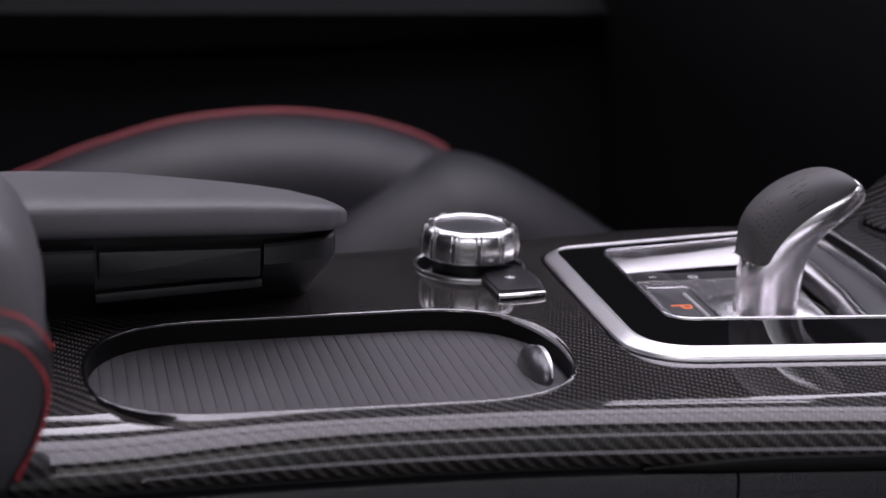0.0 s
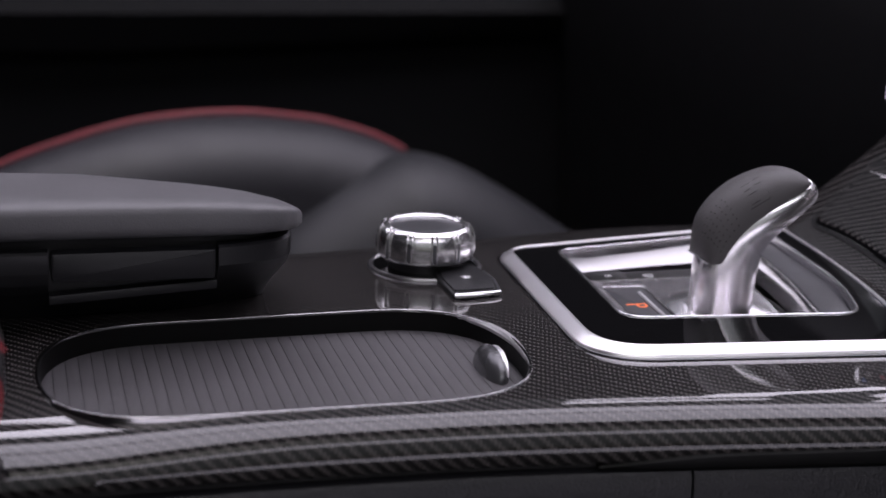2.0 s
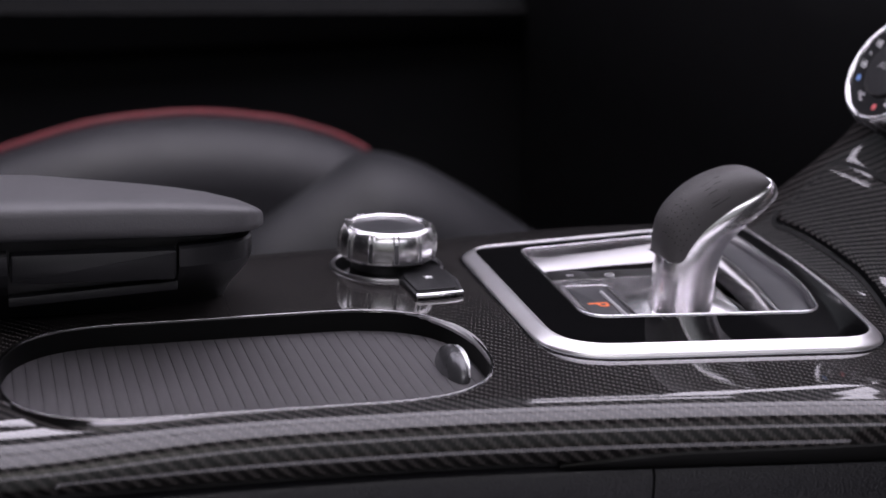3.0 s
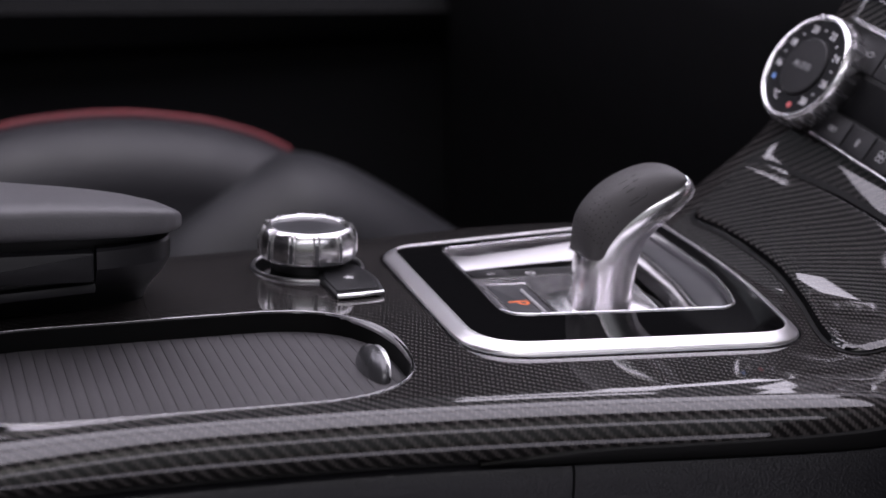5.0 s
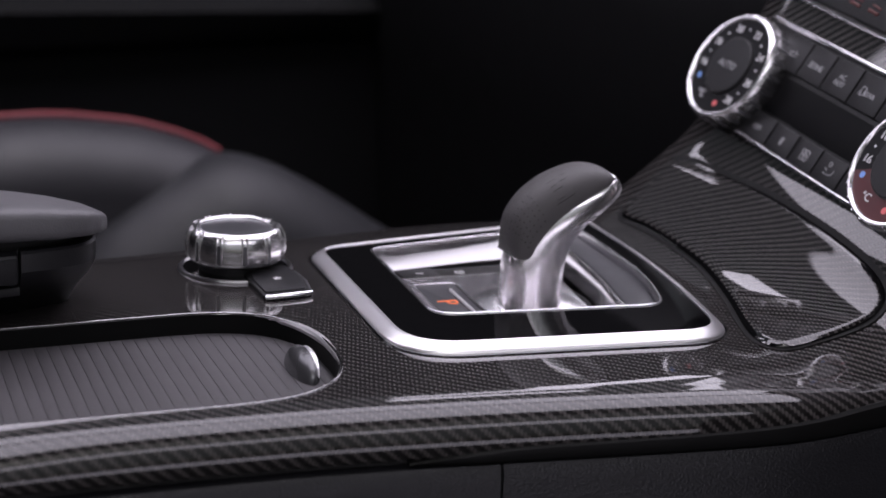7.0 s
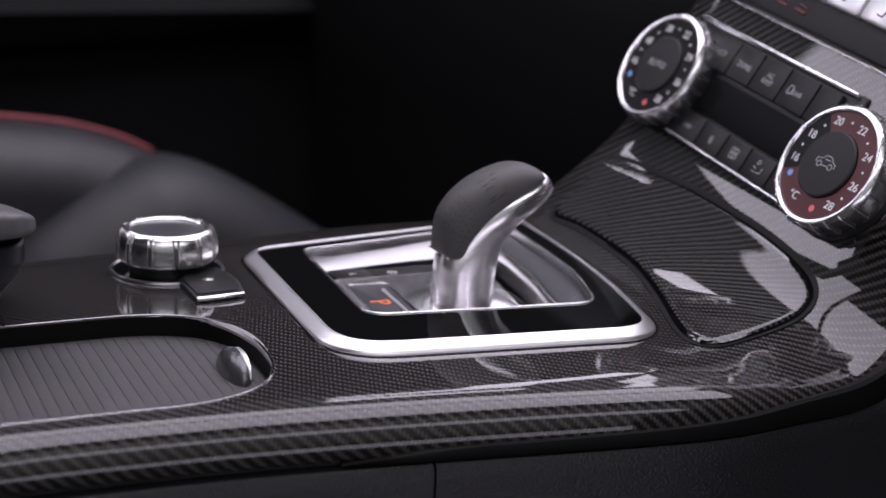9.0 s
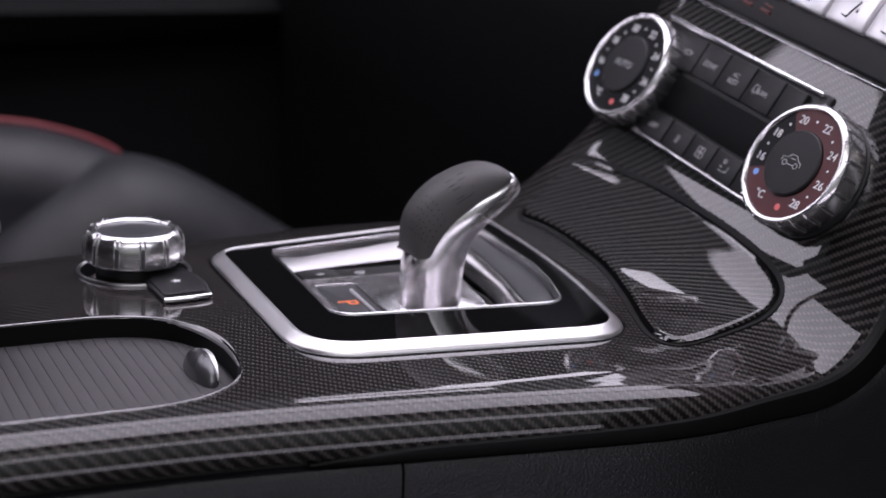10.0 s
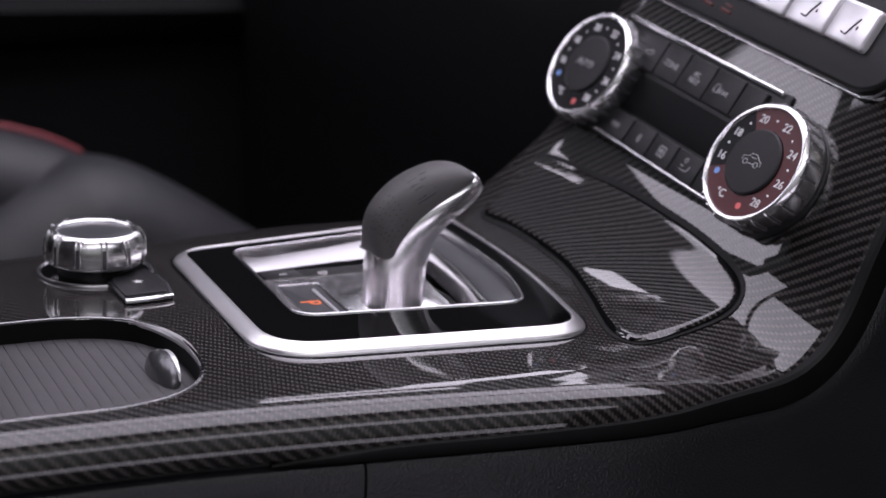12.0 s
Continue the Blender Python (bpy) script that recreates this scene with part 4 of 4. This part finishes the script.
for x in [-0.34, -0.2, -0.1, -0.05] + [k * 0.01 for k in range(-1, 10)] + [0.0975 + 0.022 * math.sin(math.pi / 2 * k / 18) for k in range(19)]:
    u = min(1, max(0, (x - 0.1115) / 0.008))
    e = math.sqrt(max(0.0, 1 - u * u))
    y0, y1 = blend(x, NEAR_EDGE), blend(x, FAR_EDGE)
    z0 = 0.0378 + 0.0010 * (1 - e)
    sec = []
    for i in range(56):
        a = 2 * math.pi * i / 56
        c, s_ = math.cos(a), math.sin(a)
        px = math.copysign(abs(c) ** 0.38, c)
        pz = math.copysign(abs(s_) ** 0.55, s_)
        w = (px + 1) / 2
        h = (blend(x, NEAR_TOP) * (1 - w) + blend(x, FAR_TOP) * w - z0) * (0.66 + 0.34 * e)
        sec.append((x, y0 + (y1 - y0) * w, z0 + h * (0.5 + 0.5 * pz)))
    secs.append(sec)
part("cushion", loft(secs), LEATHER, rest, "smooth grey leather cushion")
BOX = rounded([(-0.34, 0.619), (0.085, 0.6215), (0.1160, 0.632), (0.1180, 0.690), (-0.34, 0.712)], [0.002, 0.025, 0.014, 0.02, 0.002], 8)


def box_loft():
    secs = []
    for z, s in ((-0.001, -0.0085), (0.006, -0.0075), (0.012, -0.0050), (0.020, -0.0015), (0.026, 0.0), (0.0335, 0.0), (0.0345, -0.001)):
        low = max(0.0, 1 - z / 0.024)
        sec = []
        for x, y in grown(BOX, s):
            near_side = min(1.0, max(0.0, (0.69 - y) / 0.05))
            sec.append((x, y + near_side * low * (0.004 + 0.020 * min(1.0, max(0.0, x / 0.09))), z))
        secs.append(sec)
    return loft(secs)


def upright(outline, y0, y1, edge=0.0006):
    """An outline in x and z, raised towards the near side from y1 to y0."""
    return prism(outline, 0.0, y1 - y0, edge, 2, Matrix(((1, 0, 0, 0), (0, 0, -1, y1), (0, 1, 0, 0), (0, 0, 0, 1))))


OPENING = [(0.0150, 0.0108), (0.0830, 0.0150), (0.0830, 0.0400), (0.0150, 0.0400)]
body = cut(finish("box", box_loft(), BOX_BLACK, 30), [upright(OPENING, 0.60, 0.6320, 0.0)], BOX_BLACK, "box")
body.materials.clear()
body.materials.append(BOX_BLACK)
part("box", body, BOX_BLACK, rest, "black plastic storage box")
part("lid_base", prism(grown(BOX, -0.006), 0.0335, 0.0385, 0.0006), RECESS_BLACK, rest)
part("side_flap", upright(rounded([(0.0163, 0.0222), (0.0812, 0.0212), (0.0818, 0.0338), (0.0163, 0.0340)], 0.0012, 3), 0.6205, 0.6290, 0.0011), BOX_BLACK, rest, "black flap on the box side")
part("recess_ledge", upright([(0.0152, 0.0105), (0.0828, 0.0148), (0.0828, 0.0188), (0.0152, 0.0146)], 0.6270, 0.6335, 0.0008), BOX_BLACK, rest, "sloping ledge in the recess")

# ---- seats ----
def cushion(name, outline, y0, y1, roll, mat, parent, label=""):
    """A padded shape: an outline in x and z, from y0 to y1, with both rims rounded by roll."""
    bm = bmesh.new()
    loops = []
    steps = 7
    ys = [(y0 + roll * (1 - math.sin(math.pi / 2 * k / steps)), roll * (1 - math.cos(math.pi / 2 * k / steps))) for k in range(steps, -1, -1)]
    ys += [(y1 - roll * (1 - math.sin(math.pi / 2 * k / steps)), roll * (1 - math.cos(math.pi / 2 * k / steps))) for k in range(0, steps + 1)]
    n = len(outline)
    sign = 1 if sum(outline[i - 1][0] * outline[i][1] - outline[i][0] * outline[i - 1][1] for i in range(n)) > 0 else -1
    for y, d in ys:
        cur = []
        for i in range(n):
            a, b = Vector(outline[i - 1]), Vector(outline[(i + 1) % n])
            t = (b - a).normalized()
            cur.append(bm.verts.new((outline[i][0] - sign * t.y * d, y, outline[i][1] + sign * t.x * d)))
        loops.append(cur)
    for a, b in zip(loops, loops[1:]):
        for i in range(n):
            bm.faces.new((a[i - 1], a[i], b[i], b[i - 1]))
    bm.faces.new(loops[0])
    bm.faces.new(loops[-1][::-1])
    return part(name, bm, mat, parent, label, 60)


seat = thing("car_seat", "grey leather bucket seat with red piping along its bolster", "car seat", pose(0, 0, 0))
arch = smooth_line([(-0.40, -0.20), (-0.20, -0.135), (-0.10, -0.092), (-0.018, -0.0594), (0.024, -0.0428), (0.0875, -0.0241), (0.1400, -0.0172), (0.1826, -0.0163), (0.2200, -0.0200), (0.2543, -0.0261), (0.3006, -0.0426), (0.345, -0.075), (0.37, -0.13)], 70)
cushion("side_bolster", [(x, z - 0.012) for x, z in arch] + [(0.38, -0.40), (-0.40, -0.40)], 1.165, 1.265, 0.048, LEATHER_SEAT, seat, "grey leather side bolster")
thigh = smooth_line([(0.150, -0.155), (0.190, -0.110), (0.2193, -0.0869), (0.2642, -0.0600), (0.3006, -0.0450), (0.3383, -0.0515), (0.3822, -0.0743), (0.4327, -0.1065), (0.4650, -0.1280), (0.50, -0.165), (0.515, -0.25)], 60)
cushion("thigh_cushion", [(x, z - 0.008) for x, z in thigh] + [(0.515, -0.40), (0.05, -0.40), (0.06, -0.22)], 1.115, 1.240, 0.060, LEATHER_SHADED, seat, "grey leather seat cushion with shade in its colour")
part("piping", tube([(x, 1.226, z - 0.0108) for x, z in arch[8:60]], 0.0028, 8), PIPING, seat, "red piping")
part("seat_base", block(-0.40, 0.50, 1.17, 1.62, -0.401, -0.39, 0.004), BLACK, seat)
cushion("seat_centre", [(-0.40, -0.20), (0.30, -0.18), (0.48, -0.20), (0.50, -0.395), (-0.40, -0.395)], 1.24, 1.60, 0.03, LEATHER_DARK, seat, "dark seat centre")

near = thing("passenger_seat", "grey leather seat bolster edged with red double stitching", "car seat", pose(0, 0, 0))
edge = smooth_line([(-0.120, 0.128), (-0.060, 0.116), (-0.0330, 0.1000), (-0.0190, 0.0900), (-0.0125, 0.0835), (-0.0080, 0.0740), (-0.0050, 0.0620), (-0.0040, 0.0480), (-0.0050, 0.0345), (-0.0086, 0.0204), (-0.0115, 0.0110), (-0.025, 0.003), (-0.060, -0.002), (-0.12, -0.004)], 70)
cushion("bolster", edge + [(-0.30, 0.0), (-0.30, 0.14)], 0.455, 0.545, 0.02, LEATHER, near, "grey leather bolster")
cushion("seat_side", smooth_line([(-0.0200, 0.0600), (-0.0085, 0.0550), (-0.0028, 0.0440), (-0.0036, 0.0330), (-0.0085, 0.0190), (-0.0170, 0.0060)], 24) + [(-0.30, 0.002), (-0.30, 0.060)], 0.4535, 0.50, 0.003, LEATHER_DARK, near, "black lower panel")
part("seat_foot", block(-0.30, -0.02, 0.40, 0.495, -0.40, 0.004, 0.004), BLACK, near)
stitch = bmesh.new()
bmesh.ops.create_icosphere(stitch, subdivisions=1, radius=1.0)
stitch.transform(Matrix.Diagonal((0.0011, 0.0006, 0.00055, 1)))
stitch_mesh = finish("stitch", stitch, STITCH, 60)
seam = smooth_line([(-0.0400, 0.0612), (-0.0190, 0.0610), (-0.0082, 0.0572), (-0.0012, 0.0475), (-0.0008, 0.0380), (-0.0042, 0.0270), (-0.0105, 0.0150)], 36)
for i in range(0, 35):
    (x0, z0), (x1, z1) = seam[i], seam[i + 1]
    ang = -math.degrees(math.atan2(z1 - z0, x1 - x0))
    part("stitch", stitch_mesh, STITCH, near, m=pose((x0 + x1) / 2 - 0.003, 0.4533, (z0 + z1) / 2 - 0.0035, 0, ang + 12, 0))
    if x0 < -0.002 and i < 20:
        part("stitch", stitch_mesh, STITCH, near, m=pose((x0 + x1) / 2, 0.4560, (z0 + z1) / 2 + 0.0030, 0, ang + 12, 0))

# ---- the rest of the cabin ----
floor = tagged(part("floor", block(-1.6, 1.6, -0.9, 1.9, -0.45, -0.40, 0.004), CARPET, None), "black carpeted car floor", "floor", kind="structure")
door = thing("door_panel", "black leather door panel in deep shade", "car door", pose(0, 0, 0))
# upper part is unseen, made tall to keep low reflections dark
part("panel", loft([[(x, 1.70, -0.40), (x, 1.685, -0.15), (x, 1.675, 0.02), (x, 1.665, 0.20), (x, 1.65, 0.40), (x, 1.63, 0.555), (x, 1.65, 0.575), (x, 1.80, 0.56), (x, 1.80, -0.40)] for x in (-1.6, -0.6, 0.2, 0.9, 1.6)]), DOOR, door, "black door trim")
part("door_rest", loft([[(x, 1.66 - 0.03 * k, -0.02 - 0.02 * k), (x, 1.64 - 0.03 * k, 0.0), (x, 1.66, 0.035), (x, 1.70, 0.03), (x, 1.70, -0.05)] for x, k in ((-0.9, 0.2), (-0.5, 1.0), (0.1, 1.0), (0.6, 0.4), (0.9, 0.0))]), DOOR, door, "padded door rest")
dash = thing("dashboard", "black dashboard underside beyond the console", "dashboard", pose(0, 0, 0))
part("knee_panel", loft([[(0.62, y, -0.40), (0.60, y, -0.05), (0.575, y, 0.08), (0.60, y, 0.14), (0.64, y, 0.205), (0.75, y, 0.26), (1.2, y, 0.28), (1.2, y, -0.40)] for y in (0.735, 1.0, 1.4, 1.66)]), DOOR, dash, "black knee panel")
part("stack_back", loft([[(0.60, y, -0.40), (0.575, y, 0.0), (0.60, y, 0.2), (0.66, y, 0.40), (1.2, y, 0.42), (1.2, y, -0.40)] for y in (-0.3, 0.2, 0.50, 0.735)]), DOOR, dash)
# added unseen roof pieces that bound the overhead lamps and darken reflections between them
LINER = surface("dark_lining", (0.02, 0.02, 0.021), 0.95, 0.0, 0.2, 80, 0.6, 900, grain_depth=0.001)
for name, box in (("blocker_near", (-1.6, 1.6, -0.05, 0.32)), ("blocker_far", (-1.6, 1.6, 0.995, 1.03)), ("blocker_side_rear", (-1.6, -0.745, 1.035, 1.505)), ("blocker_side_front", (1.555, 1.6, 1.035, 1.505)), ("blocker_rear", (-1.6, -0.255, 0.32, 0.995)), ("blocker_front", (1.555, 1.6, 0.32, 0.995))):
    tagged(part(name, block(*box, 1.08, 1.13, 0.002), LINER, None), "unseen dark roof panel added to block light round the overhead lamps", "ceiling", kind="structure")
# unseen walls added to close the two ends of the cabin
tagged(part("wall_rear", block(-1.66, -1.6, -0.3, 1.80, -0.40, 1.13, 0.002), LINER, None), "dark rear cabin wall", "wall", kind="structure")
tagged(part("wall_front", block(1.6, 1.66, -0.3, 1.80, -0.40, 1.13, 0.002), LINER, None), "dark front cabin wall", "wall", kind="structure")
